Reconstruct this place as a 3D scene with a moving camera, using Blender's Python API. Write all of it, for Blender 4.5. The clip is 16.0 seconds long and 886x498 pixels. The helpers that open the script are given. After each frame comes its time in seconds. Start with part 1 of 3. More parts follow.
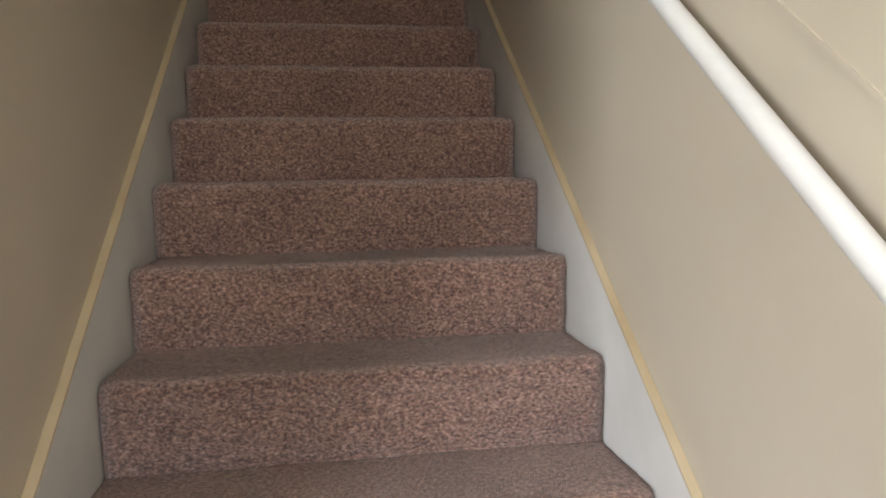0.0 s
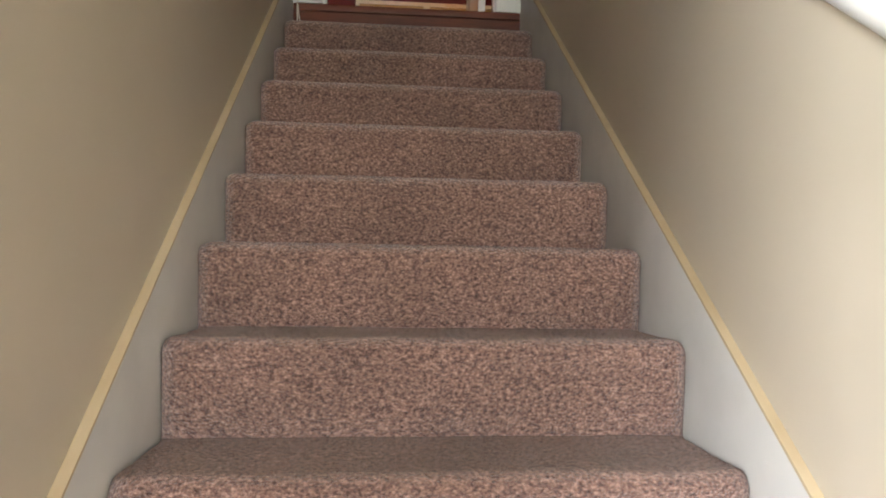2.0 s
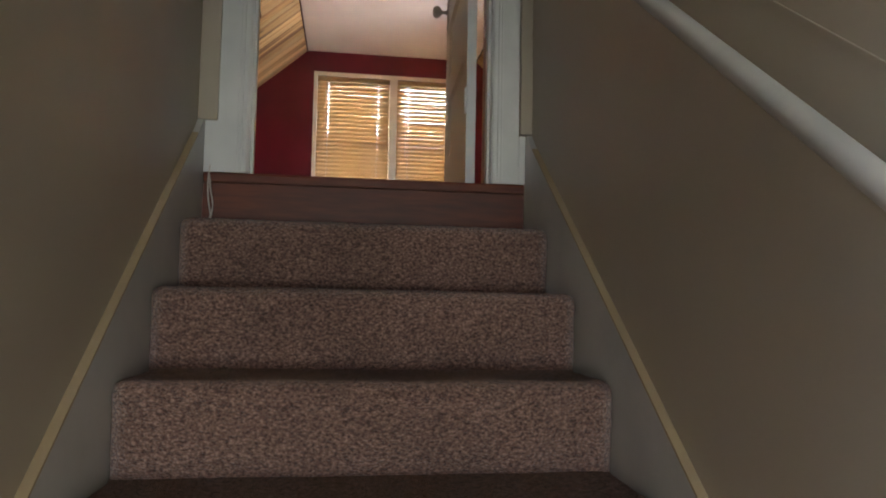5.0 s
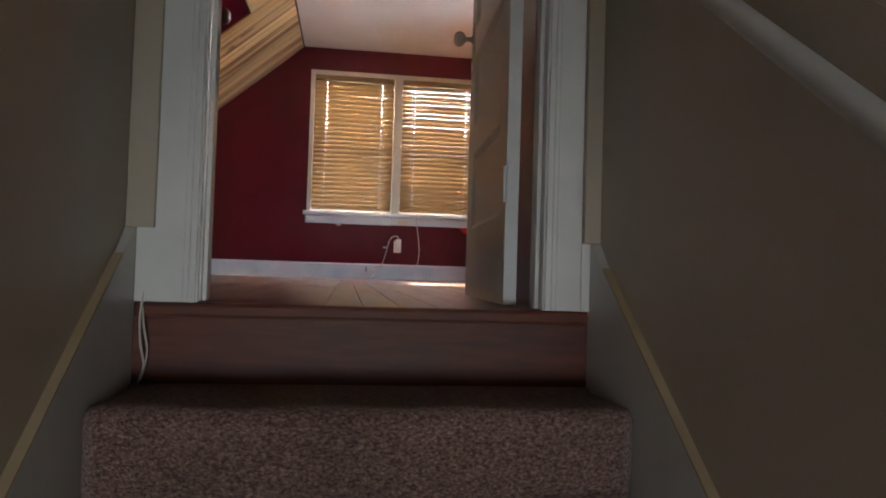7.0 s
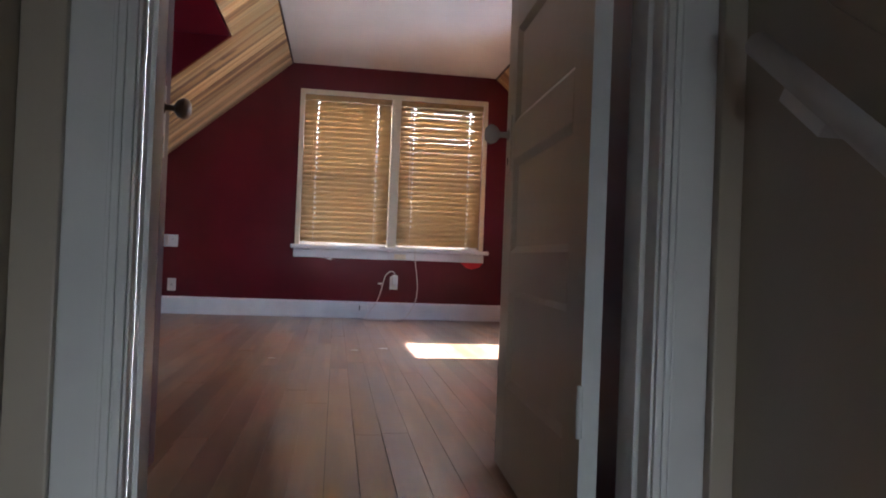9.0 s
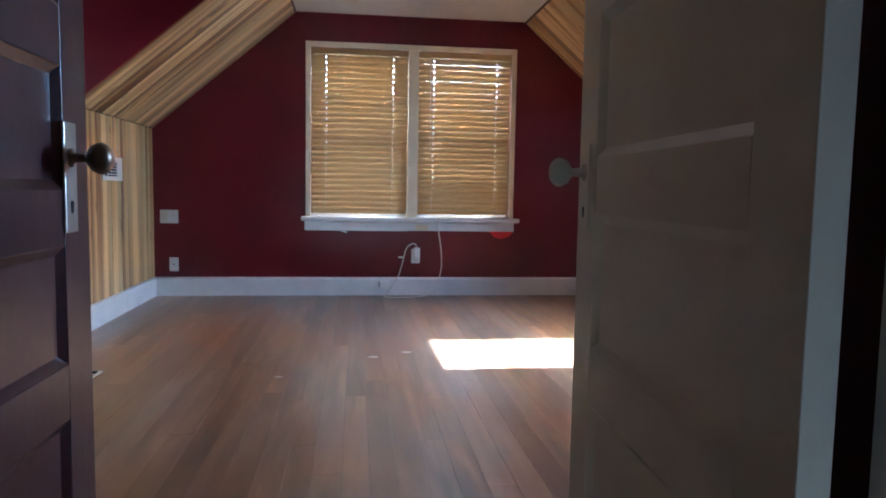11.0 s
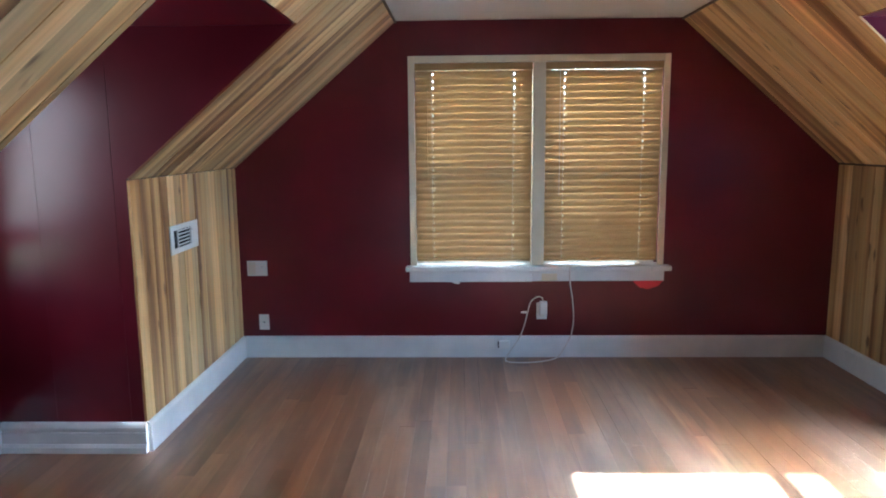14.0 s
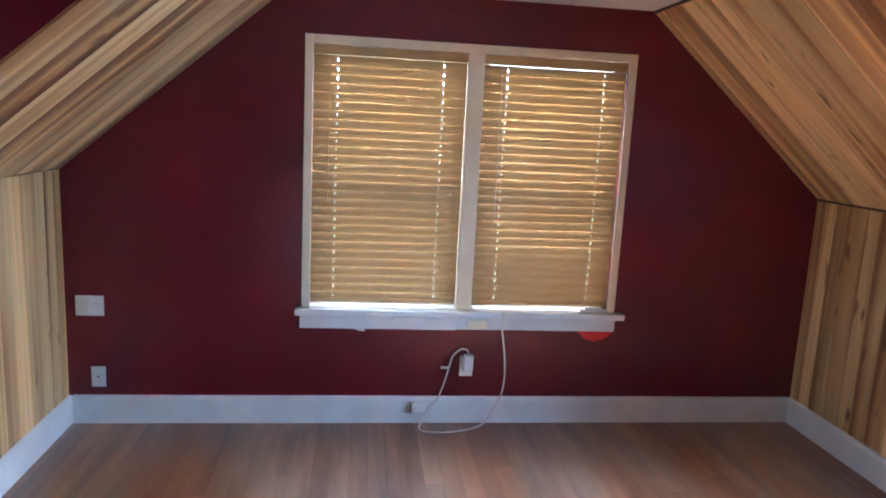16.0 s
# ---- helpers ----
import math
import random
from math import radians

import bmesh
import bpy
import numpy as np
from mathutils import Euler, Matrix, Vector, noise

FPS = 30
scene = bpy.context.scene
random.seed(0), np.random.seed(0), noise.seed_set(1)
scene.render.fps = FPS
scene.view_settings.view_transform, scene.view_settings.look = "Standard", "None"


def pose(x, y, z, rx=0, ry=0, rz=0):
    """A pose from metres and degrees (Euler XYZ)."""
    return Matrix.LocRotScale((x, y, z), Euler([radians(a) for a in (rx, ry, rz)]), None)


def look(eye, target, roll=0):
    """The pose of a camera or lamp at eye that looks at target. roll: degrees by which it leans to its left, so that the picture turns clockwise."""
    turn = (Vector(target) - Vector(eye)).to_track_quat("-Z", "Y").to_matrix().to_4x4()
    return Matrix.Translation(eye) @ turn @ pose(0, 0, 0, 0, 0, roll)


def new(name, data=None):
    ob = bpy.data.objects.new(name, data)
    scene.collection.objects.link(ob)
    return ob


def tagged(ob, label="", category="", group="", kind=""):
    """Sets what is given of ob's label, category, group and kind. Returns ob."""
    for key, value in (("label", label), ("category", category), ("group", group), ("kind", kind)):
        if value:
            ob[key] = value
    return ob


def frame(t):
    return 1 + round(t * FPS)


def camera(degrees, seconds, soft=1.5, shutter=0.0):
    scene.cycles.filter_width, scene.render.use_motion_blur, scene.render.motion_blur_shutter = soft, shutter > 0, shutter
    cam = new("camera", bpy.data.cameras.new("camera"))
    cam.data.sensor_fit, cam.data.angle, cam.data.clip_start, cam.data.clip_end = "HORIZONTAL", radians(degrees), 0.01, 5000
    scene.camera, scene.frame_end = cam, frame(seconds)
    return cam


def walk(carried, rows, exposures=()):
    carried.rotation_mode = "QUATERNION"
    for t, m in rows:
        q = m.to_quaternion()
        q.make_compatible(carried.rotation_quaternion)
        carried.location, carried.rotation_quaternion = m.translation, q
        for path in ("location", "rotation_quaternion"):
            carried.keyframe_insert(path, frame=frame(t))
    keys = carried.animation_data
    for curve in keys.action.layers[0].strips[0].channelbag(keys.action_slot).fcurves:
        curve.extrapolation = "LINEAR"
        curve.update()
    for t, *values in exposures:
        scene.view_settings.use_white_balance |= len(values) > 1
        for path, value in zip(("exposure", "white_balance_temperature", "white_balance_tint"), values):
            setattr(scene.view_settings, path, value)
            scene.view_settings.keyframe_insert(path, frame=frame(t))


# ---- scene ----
cam = camera(65.0, 16.0, soft=1.9)

PATH = [
    (0, (0.163, -3.755, -1.33), (0.471, -1.789, -1.537), -0.9),
    (0.5, (0.219, -3.67, -1.33), (0.329, -1.686, -1.554), 0.1),
    (1, (0.136, -3.53, -1.321), (0.203, -1.544, -1.543), 0.1),
    (1.5, (0.1, -3.415, -1.272), (0.274, -1.426, -1.376), 0.7),
    (2, (0.113, -3.215, -1.189), (0.289, -1.223, -1.143), 0.9),
    (2.5, (0.146, -3.041, -1.012), (0.323, -1.05, -0.948), 0.2),
    (3, (0.126, -2.883, -0.906), (0.296, -0.898, -0.734), -0.4),
    (3.5, (0.118, -2.747, -0.752), (0.397, -0.774, -0.582), 1.0),
    (4, (0.157, -2.594, -0.641), (0.444, -0.621, -0.474), 1.9),
    (4.5, (0.156, -2.441, -0.542), (0.39, -0.459, -0.409), 0.6),
    (5, (0.152, -2.295, -0.384), (0.426, -0.319, -0.247), 1.1),
    (5.2, (0.158, -2.24, -0.352), (0.43, -0.264, -0.204), 0.9),
    (7.3, (0.158, -1.559, 0.16), (0.424, 0.423, 0.219), 2.0),
    (7.5, (0.148, -1.507, 0.205), (0.398, 0.477, 0.259), 1.9),
    (8, (0.11, -1.349, 0.321), (0.429, 0.625, 0.359), 2.8),
    (8.2, (0.107, -1.301, 0.386), (0.425, 0.673, 0.421), 2.5),
    (10.3, (0.148, -0.64, 0.815), (0.443, 1.333, 0.726), 2.6),
    (10.5, (0.15, -0.582, 0.852), (0.456, 1.39, 0.719), 2.7),
    (11, (0.148, -0.459, 0.907), (0.399, 1.518, 0.736), 1.0),
    (11.5, (0.124, -0.357, 1.026), (0.501, 1.581, 0.716), 2.0),
    (12, (0.162, -0.175, 1.093), (0.448, 1.776, 0.757), 2.0),
    (12.5, (0.141, -0.048, 1.236), (0.212, 1.925, 0.916), 1.8),
    (13, (0.082, 0.158, 1.322), (0.156, 2.124, 0.968), 1.7),
    (13.5, (0.041, 0.348, 1.422), (0.152, 2.326, 1.15), 0.5),
    (14, (0.092, 0.613, 1.519), (0.04, 2.589, 1.216), -0.5),
    (14.5, (0.068, 0.787, 1.548), (-0.052, 2.759, 1.234), 1.3),
    (15, (-0.02, 1.089, 1.576), (-0.065, 3.073, 1.329), 1.5),
    (15.5, (-0.001, 1.389, 1.627), (0.099, 3.369, 1.359), 0.8),
    (16, (0.031, 1.706, 1.658), (0.275, 3.661, 1.314), 2.9),
]
EXPOSURES = [(0.0, 4.5, 7000, 14), (1.0, 4.85, 6900, 14), (1.5, 5.15, 6900, 14), (2.0, 5.55, 6900, 14), (2.5, 5.9, 6800, 14), (3.0, 5.92, 6700, 14), (3.5, 5.65, 6500, 13),
             (4.0, 5.25, 6400, 13), (4.5, 5.0, 6400, 13), (5.0, 4.85, 6500, 13), (7.5, 4.4, 6050, 18), (8.0, 4.32, 5900, 18), (10.5, 4.42, 5150, 14), (11.5, 4.5, 4850, -1), (12.5, 4.05, 4800, -6),
             (13.0, 3.95, 4850, -3), (13.5, 4.35, 4900, 0), (14.5, 4.6, 4950, 4), (15.0, 4.72, 5000, 7), (16.0, 4.92, 4900, 9)]
walk(cam, [(t, look(eye, target, roll)) for t, eye, target, roll in PATH], EXPOSURES)

# ---------------------------------------------------------------- light
SUN_EL = radians(33.87)
world = bpy.data.worlds.new("sky")
scene.world = world
world.use_nodes = True
wn = world.node_tree.nodes
sky = wn.new("ShaderNodeTexSky")
sky.sky_type = "NISHITA"
sky.sun_disc = False
sky.sun_elevation = SUN_EL
sky.sun_rotation = radians(90)
wn["Background"].inputs[1].default_value = 0.05
world.node_tree.links.new(sky.outputs[0], wn["Background"].inputs[0])


def lamp(name, kind, m, energy, color, size=(1, 1)):
    d = bpy.data.lights.new(name, kind)
    d.energy, d.color = energy, color
    if kind == "AREA":
        d.shape, d.size, d.size_y = "RECTANGLE", size[0], size[1]
    ob = new(name, d)
    ob.matrix_world = m
    return ob


sun = lamp("sun", "SUN", look((8, 0, 8 * math.tan(SUN_EL)), (0, 0, 0)), 5.0, (1.0, 0.97, 0.94))
sun.data.angle = radians(0.5)
# daylight standing in the window openings; the hall's back opening is assumed
lamp("sky_far_window", "AREA", look((0.62, 7.2, 2.9), (0.62, 5.4, 1.3)), 40, (0.88, 0.95, 1.0), (3.0, 2.4))
lamp("sky_right_window", "AREA", look((3.34, 3.30, 1.38), (2.0, 3.30, 1.1)), 3.6, (0.50, 0.74, 1.0), (0.6, 0.9))
lamp("sky_left_window", "AREA", look((-2.21, 3.28, 1.38), (-1.0, 3.28, 1.1)), 0.36, (1.0, 0.93, 0.86), (0.6, 0.9))
lamp("sky_hall_side_window", "AREA", look((-2.25, -4.75, -0.72), (0.2, -3.6, -1.9)), 5.4, (0.84, 0.92, 1.0), (1.2, 0.85))
# added through an unseen, assumed opening, to light the risers and left wall
lamp("sky_hall_back_assumed", "AREA", look((0.20, -6.25, -0.72), (0.22, -2.6, -1.3)), 2.45, (0.92, 0.95, 1.0), (1.2, 0.8))


# ---------------------------------------------------------------- materials


def surface(name, c1, c2, rough=0.5, scale=4.0, stretch=(1, 1, 1), bump=0.1, bump_scale=60.0, metallic=0.0,
            low=0.35, high=0.65, spread=0.0, fine=None, coat=0.0, rough_var=0.1, coords="Object", c3=None, patch=None):
    """Two-scale procedural paint, wood or cloth. spread: how far pieces differ from one another."""
    m = bpy.data.materials.new(name)
    m.use_nodes = True
    nt = m.node_tree
    n, l = nt.nodes, nt.links
    b = n["Principled BSDF"]
    tc = n.new("ShaderNodeTexCoord")
    mp = n.new("ShaderNodeMapping")
    mp.inputs["Scale"].default_value = stretch
    l.new(tc.outputs[coords], mp.inputs["Vector"])
    info = n.new("ShaderNodeObjectInfo")
    shift = n.new("ShaderNodeVectorMath")
    shift.operation = "ADD"
    mul = n.new("ShaderNodeMath")
    mul.operation = "MULTIPLY"
    mul.inputs[1].default_value = 40.0 if spread > 0 else 0.0
    l.new(info.outputs["Random"], mul.inputs[0])
    l.new(mp.outputs[0], shift.inputs[0])
    l.new(mul.outputs[0], shift.inputs[1])
    no = n.new("ShaderNodeTexNoise")
    no.inputs["Scale"].default_value = scale
    no.inputs["Detail"].default_value = 5
    l.new(shift.outputs[0], no.inputs["Vector"])
    ramp = n.new("ShaderNodeValToRGB")
    ramp.color_ramp.elements[0].position, ramp.color_ramp.elements[1].position = low, high
    ramp.color_ramp.elements[0].color, ramp.color_ramp.elements[1].color = (*c1, 1), (*c2, 1)
    if c3:
        e = ramp.color_ramp.elements.new((low + high) / 2)
        e.color = (*c3, 1)
    l.new(no.outputs["Fac"], ramp.inputs["Fac"])
    col = ramp.outputs[0]
    if spread > 0:
        hsv = n.new("ShaderNodeHueSaturation")
        mr = n.new("ShaderNodeMapRange")
        mr.inputs["To Min"].default_value, mr.inputs["To Max"].default_value = 1 - spread, 1 + spread
        l.new(info.outputs["Random"], mr.inputs["Value"])
        l.new(mr.outputs[0], hsv.inputs["Value"])
        l.new(col, hsv.inputs["Color"])
        col = hsv.outputs[0]
    fn = n.new("ShaderNodeTexNoise")
    fn.inputs["Scale"].default_value = bump_scale
    fn.inputs["Detail"].default_value = 4
    l.new(shift.outputs[0], fn.inputs["Vector"])
    if fine:
        mx = n.new("ShaderNodeMix")
        mx.data_type, mx.blend_type = "RGBA", "MULTIPLY"
        mx.inputs["Factor"].default_value = 1.0
        fr = n.new("ShaderNodeMapRange")
        fr.inputs["From Min"].default_value, fr.inputs["From Max"].default_value = 0.3, 0.7
        fr.inputs["To Min"].default_value, fr.inputs["To Max"].default_value = fine, 1.0
        l.new(fn.outputs["Fac"], fr.inputs["Value"])
        l.new(col, mx.inputs[6])
        l.new(fr.outputs[0], mx.inputs[7])
        col = mx.outputs[2]
    if patch:
        pn = n.new("ShaderNodeTexNoise")
        pn.inputs["Scale"].default_value = patch[0]
        pn.inputs["Detail"].default_value = 3
        l.new(shift.outputs[0], pn.inputs["Vector"])
        pr = n.new("ShaderNodeMapRange")
        pr.inputs["From Min"].default_value, pr.inputs["From Max"].default_value = 0.32, 0.68
        pr.inputs["To Min"].default_value, pr.inputs["To Max"].default_value = patch[1], 1.08
        l.new(pn.outputs["Fac"], pr.inputs["Value"])
        px = n.new("ShaderNodeMix")
        px.data_type, px.blend_type = "RGBA", "MULTIPLY"
        px.inputs["Factor"].default_value = 1.0
        l.new(col, px.inputs[6])
        l.new(pr.outputs[0], px.inputs[7])
        col = px.outputs[2]
    l.new(col, b.inputs["Base Color"])
    rr = n.new("ShaderNodeMapRange")
    rr.inputs["To Min"].default_value = max(0.02, rough - rough_var)
    rr.inputs["To Max"].default_value = min(1.0, rough + rough_var)
    l.new(no.outputs["Fac"], rr.inputs["Value"])
    l.new(rr.outputs[0], b.inputs["Roughness"])
    b.inputs["Metallic"].default_value = metallic
    b.inputs["Coat Weight"].default_value = coat
    bp = n.new("ShaderNodeBump")
    bp.inputs["Strength"].default_value = bump
    bp.inputs["Distance"].default_value = 0.01
    l.new(fn.outputs["Fac"], bp.inputs["Height"])
    l.new(bp.outputs[0], b.inputs["Normal"])
    return m


def wood(name, tones, stretch, grain, rough, spread, worn=None, knots=1):
    """Boards with broad streaks, fine grain, a few knots and, on floors, worn grey-tan areas."""
    m = bpy.data.materials.new(name)
    m.use_nodes = True
    nt = m.node_tree
    n, l = nt.nodes, nt.links
    b = n["Principled BSDF"]
    tc = n.new("ShaderNodeTexCoord")
    info = n.new("ShaderNodeObjectInfo")
    mul = n.new("ShaderNodeMath")
    mul.operation = "MULTIPLY"
    mul.inputs[1].default_value = 60.0
    l.new(info.outputs["Random"], mul.inputs[0])

    def layer(scale3, detail, src=None):
        mp = n.new("ShaderNodeMapping")
        mp.inputs["Scale"].default_value = scale3
        l.new(src or tc.outputs["Object"], mp.inputs["Vector"])
        no = n.new("ShaderNodeTexNoise")
        no.inputs["Scale"].default_value = 1.0
        no.inputs["Detail"].default_value = detail
        no.inputs["Distortion"].default_value = 0.35
        if src is None:
            no.noise_dimensions = "4D"
            l.new(mul.outputs[0], no.inputs["W"])
        l.new(mp.outputs[0], no.inputs["Vector"])
        return no.outputs["Fac"]

    def scaled(fac, lo, hi, a, c):
        mr = n.new("ShaderNodeMapRange")
        mr.inputs["From Min"].default_value, mr.inputs["From Max"].default_value = lo, hi
        mr.inputs["To Min"].default_value, mr.inputs["To Max"].default_value = a, c
        l.new(fac, mr.inputs["Value"])
        return mr.outputs[0]

    def mix(kind, fac, a, c):
        x = n.new("ShaderNodeMix")
        x.data_type, x.blend_type = "RGBA", kind
        if isinstance(fac, float):
            x.inputs["Factor"].default_value = fac
        else:
            l.new(fac, x.inputs["Factor"])
        l.new(a, x.inputs[6])
        if isinstance(c, tuple):
            x.inputs[7].default_value = (*c, 1)
        else:
            l.new(c, x.inputs[7])
        return x.outputs[2]

    def shifted_position(geo):
        add = n.new("ShaderNodeVectorMath")
        add.inputs[1].default_value = (17.0, 5.0, 3.0)
        l.new(geo.outputs["Position"], add.inputs[0])
        return add.outputs[0]

    broad = layer(stretch, 2.0)
    ramp = n.new("ShaderNodeValToRGB")
    e = ramp.color_ramp.elements
    e[0].position, e[1].position = 0.37, 0.60
    e[0].color, e[1].color = (*tones[0], 1), (*tones[3], 1)
    for p, c in ((0.435, tones[1]), (0.495, tones[2])):
        q = e.new(p)
        q.color = (*c, 1)
    l.new(broad, ramp.inputs["Fac"])
    col = ramp.outputs[0]
    fine = layer(grain, 3.0)
    col = mix("MULTIPLY", 1.0, col, scaled(fine, 0.3, 0.7, 0.72, 1.06))
    if knots:
        k = layer((13, 13, 4.5), 1.0)
        col = mix("MIX", scaled(k, 0.67, 0.73, 0.0, 0.8), col, (0.14, 0.06, 0.022))
    rough_in = scaled(fine, 0.3, 0.7, rough - 0.06, rough + 0.08)
    if worn:
        geo = n.new("ShaderNodeNewGeometry")
        big = layer((3.0, 0.55, 1.0), 4.0, geo.outputs["Position"])
        col = mix("MIX", scaled(big, 0.36, 0.66, 0.0, 0.85), col, worn)
        spots = layer((9.0, 1.6, 1.0), 3.0, geo.outputs["Position"])
        col = mix("MULTIPLY", 1.0, col, scaled(spots, 0.3, 0.7, 0.62, 1.24))
        rusty = layer((2.0, 0.6, 1.0), 3.0, shifted_position(geo))
        col = mix("MIX", scaled(rusty, 0.44, 0.68, 0.0, 0.75), col, (0.235, 0.088, 0.030))
        rough_in = scaled(spots, 0.25, 0.75, rough - 0.04, rough + 0.07)
    hsv = n.new("ShaderNodeHueSaturation")
    l.new(scaled(info.outputs["Random"], 0.0, 1.0, 1 - spread, 1 + spread), hsv.inputs["Value"])
    l.new(col, hsv.inputs["Color"])
    l.new(hsv.outputs[0], b.inputs["Base Color"])
    l.new(rough_in, b.inputs["Roughness"])
    bp = n.new("ShaderNodeBump")
    bp.inputs["Strength"].default_value, bp.inputs["Distance"].default_value = 0.10, 0.004
    l.new(fine, bp.inputs["Height"])
    l.new(bp.outputs[0], b.inputs["Normal"])
    return m


RED = surface("red_gloss_paint", (0.096, 0.0043, 0.0108), (0.123, 0.0062, 0.0152), 0.30, 3.0, bump=0.03, bump_scale=22, rough_var=0.02)
WHITE = surface("white_trim_paint", (0.66, 0.67, 0.66), (0.76, 0.76, 0.74), 0.35, 5.0, bump=0.08, bump_scale=40)
SKIRT = surface("old_white_skirt_paint", (0.54, 0.535, 0.51), (0.62, 0.61, 0.58), 0.42, 5.0, bump=0.1, bump_scale=30)
CREAM = surface("cream_trim_paint", (0.68, 0.60, 0.43), (0.76, 0.68, 0.50), 0.38, 5.0, bump=0.08, bump_scale=40)
CEIL = surface("ceiling_paint", (0.72, 0.69, 0.63), (0.78, 0.75, 0.69), 0.8, 2.0, bump=0.1, bump_scale=90)
BEIGE = surface("beige_wall_paint", (0.43, 0.377, 0.294), (0.485, 0.424, 0.336), 0.38, 1.6, bump=0.12, bump_scale=6, rough_var=0.06)
DOOR_BEIGE = surface("beige_door_paint", (0.43, 0.385, 0.295), (0.49, 0.435, 0.335), 0.37, 3.0, bump=0.06, bump_scale=30, rough_var=0.05)
DOOR_EDGE = surface("pale_door_edge_paint", (0.58, 0.60, 0.60), (0.68, 0.70, 0.70), 0.45, 6.0, bump=0.1)
PLUM = surface("plum_door_paint", (0.046, 0.010, 0.014), (0.066, 0.016, 0.021), 0.33, 4.0, bump=0.08, bump_scale=30)
CAP = surface("bare_wood_edge", (0.42, 0.32, 0.19), (0.50, 0.40, 0.26), 0.6, 6.0, (1, 0.2, 1), bump=0.1)
PINE = wood("striped_board_wood", ((0.23, 0.098, 0.034), (0.43, 0.220, 0.080), (0.64, 0.385, 0.150), (0.77, 0.535, 0.248)), (7, 7, 0.36), (45, 45, 1.4), 0.37, 0.24)
OAK = wood("worn_fir_floor", ((0.165, 0.070, 0.032), (0.215, 0.097, 0.044), (0.262, 0.127, 0.058), (0.315, 0.166, 0.082)), (9, 0.7, 1), (42, 3.5, 1), 0.33, 0.20, worn=(0.260, 0.178, 0.122), knots=0)
MAHOG = surface("red_brown_stained_wood", (0.088, 0.018, 0.007), (0.152, 0.032, 0.012), 0.55, 2.0, (1, 8, 8), bump=0.06, fine=0.7, bump_scale=8)
for _k, _v in (("Coat Weight", 0.35), ("Coat Roughness", 0.22)):
    OAK.node_tree.nodes["Principled BSDF"].inputs[_k].default_value = _v
CARPET = surface("brown_cut_pile_carpet", (0.125, 0.062, 0.049), (0.62, 0.375, 0.292), 0.98, 145.0, (0.8, 1.15, 1.15), bump=1.0, bump_scale=230,
                 low=0.32, high=0.68, fine=0.38, c3=(0.335, 0.188, 0.146), rough_var=0.01, spread=0.04, patch=(4.0, 0.78))
CARPET.node_tree.nodes["Principled BSDF"].inputs["Sheen Weight"].default_value = 0.35
CARPET.node_tree.nodes["Principled BSDF"].inputs["Specular IOR Level"].default_value = 0.1
PLATE = surface("white_plastic", (0.74, 0.73, 0.69), (0.80, 0.79, 0.75), 0.3, 5.0, bump=0.02)
GRIMY = surface("yellowed_plastic", (0.69, 0.64, 0.54), (0.75, 0.70, 0.60), 0.35, 5.0, bump=0.02)
# near-black for backings and screws; also the painted shade of keyholes and vents
DARK = surface("dark_recess", (0.012, 0.010, 0.010), (0.02, 0.018, 0.018), 0.8, 5.0)
NICKEL = surface("aged_nickel", (0.42, 0.40, 0.37), (0.55, 0.53, 0.49), 0.32, 20.0, metallic=0.9, bump=0.08, bump_scale=80)
BRONZE = surface("worn_bronze", (0.16, 0.11, 0.075), (0.30, 0.22, 0.16), 0.30, 14.0, metallic=0.85, bump=0.1, bump_scale=60)
PORCELAIN = surface("painted_knob", (0.27, 0.24, 0.20), (0.36, 0.32, 0.27), 0.22, 9.0, bump=0.04)
CORD = surface("cream_cord_rubber", (0.60, 0.55, 0.50), (0.68, 0.63, 0.57), 0.5, 20.0)
GROUND = surface("lawn", (0.04, 0.07, 0.02), (0.09, 0.12, 0.04), 0.95, 0.4, bump=0.6, bump_scale=8)
LOWER = surface("hall_carpet", (0.18, 0.13, 0.10), (0.30, 0.22, 0.17), 0.98, 90, bump=0.6, bump_scale=200)
PINKRED = surface("bright_red_patch", (0.62, 0.02, 0.025), (0.75, 0.03, 0.035), 0.4, 8.0)

SLAT = surface("amber_slat", (0.43, 0.272, 0.116), (0.52, 0.346, 0.158), 0.42, 1.0, (1.5, 30, 30), bump=0.04, bump_scale=6, fine=0.86)
_n, _l = SLAT.node_tree.nodes, SLAT.node_tree.links
_t = _n.new("ShaderNodeBsdfTranslucent")
_t.inputs[0].default_value = (0.81, 0.595, 0.315, 1)
_x = _n.new("ShaderNodeMixShader")
_x.inputs[0].default_value = 0.13
_l.new(_n["Principled BSDF"].outputs[0], _x.inputs[1])
_l.new(_t.outputs[0], _x.inputs[2])
_l.new(_x.outputs[0], _n["Material Output"].inputs[0])

GLASS = bpy.data.materials.new("window_glass")
GLASS.use_nodes = True
_b = GLASS.node_tree.nodes["Principled BSDF"]
_b.inputs["Transmission Weight"].default_value, _b.inputs["Roughness"].default_value, _b.inputs["IOR"].default_value = 1.0, 0.0, 1.45

# ---------------------------------------------------------------- building helpers


def finish(name, bm, mat, parent=None, label="", category="", kind="", group="", smooth=False, m=None):
    me = bpy.data.meshes.new(name)
    bmesh.ops.recalc_face_normals(bm, faces=bm.faces)
    if smooth:
        for f in bm.faces:
            f.smooth = True
    bm.to_mesh(me)
    bm.free()
    me.materials.append(mat)
    ob = new(name, me)
    if m is not None:
        ob.matrix_basis = m
    if parent:
        ob.parent = parent
    return tagged(ob, label, category, group, kind)


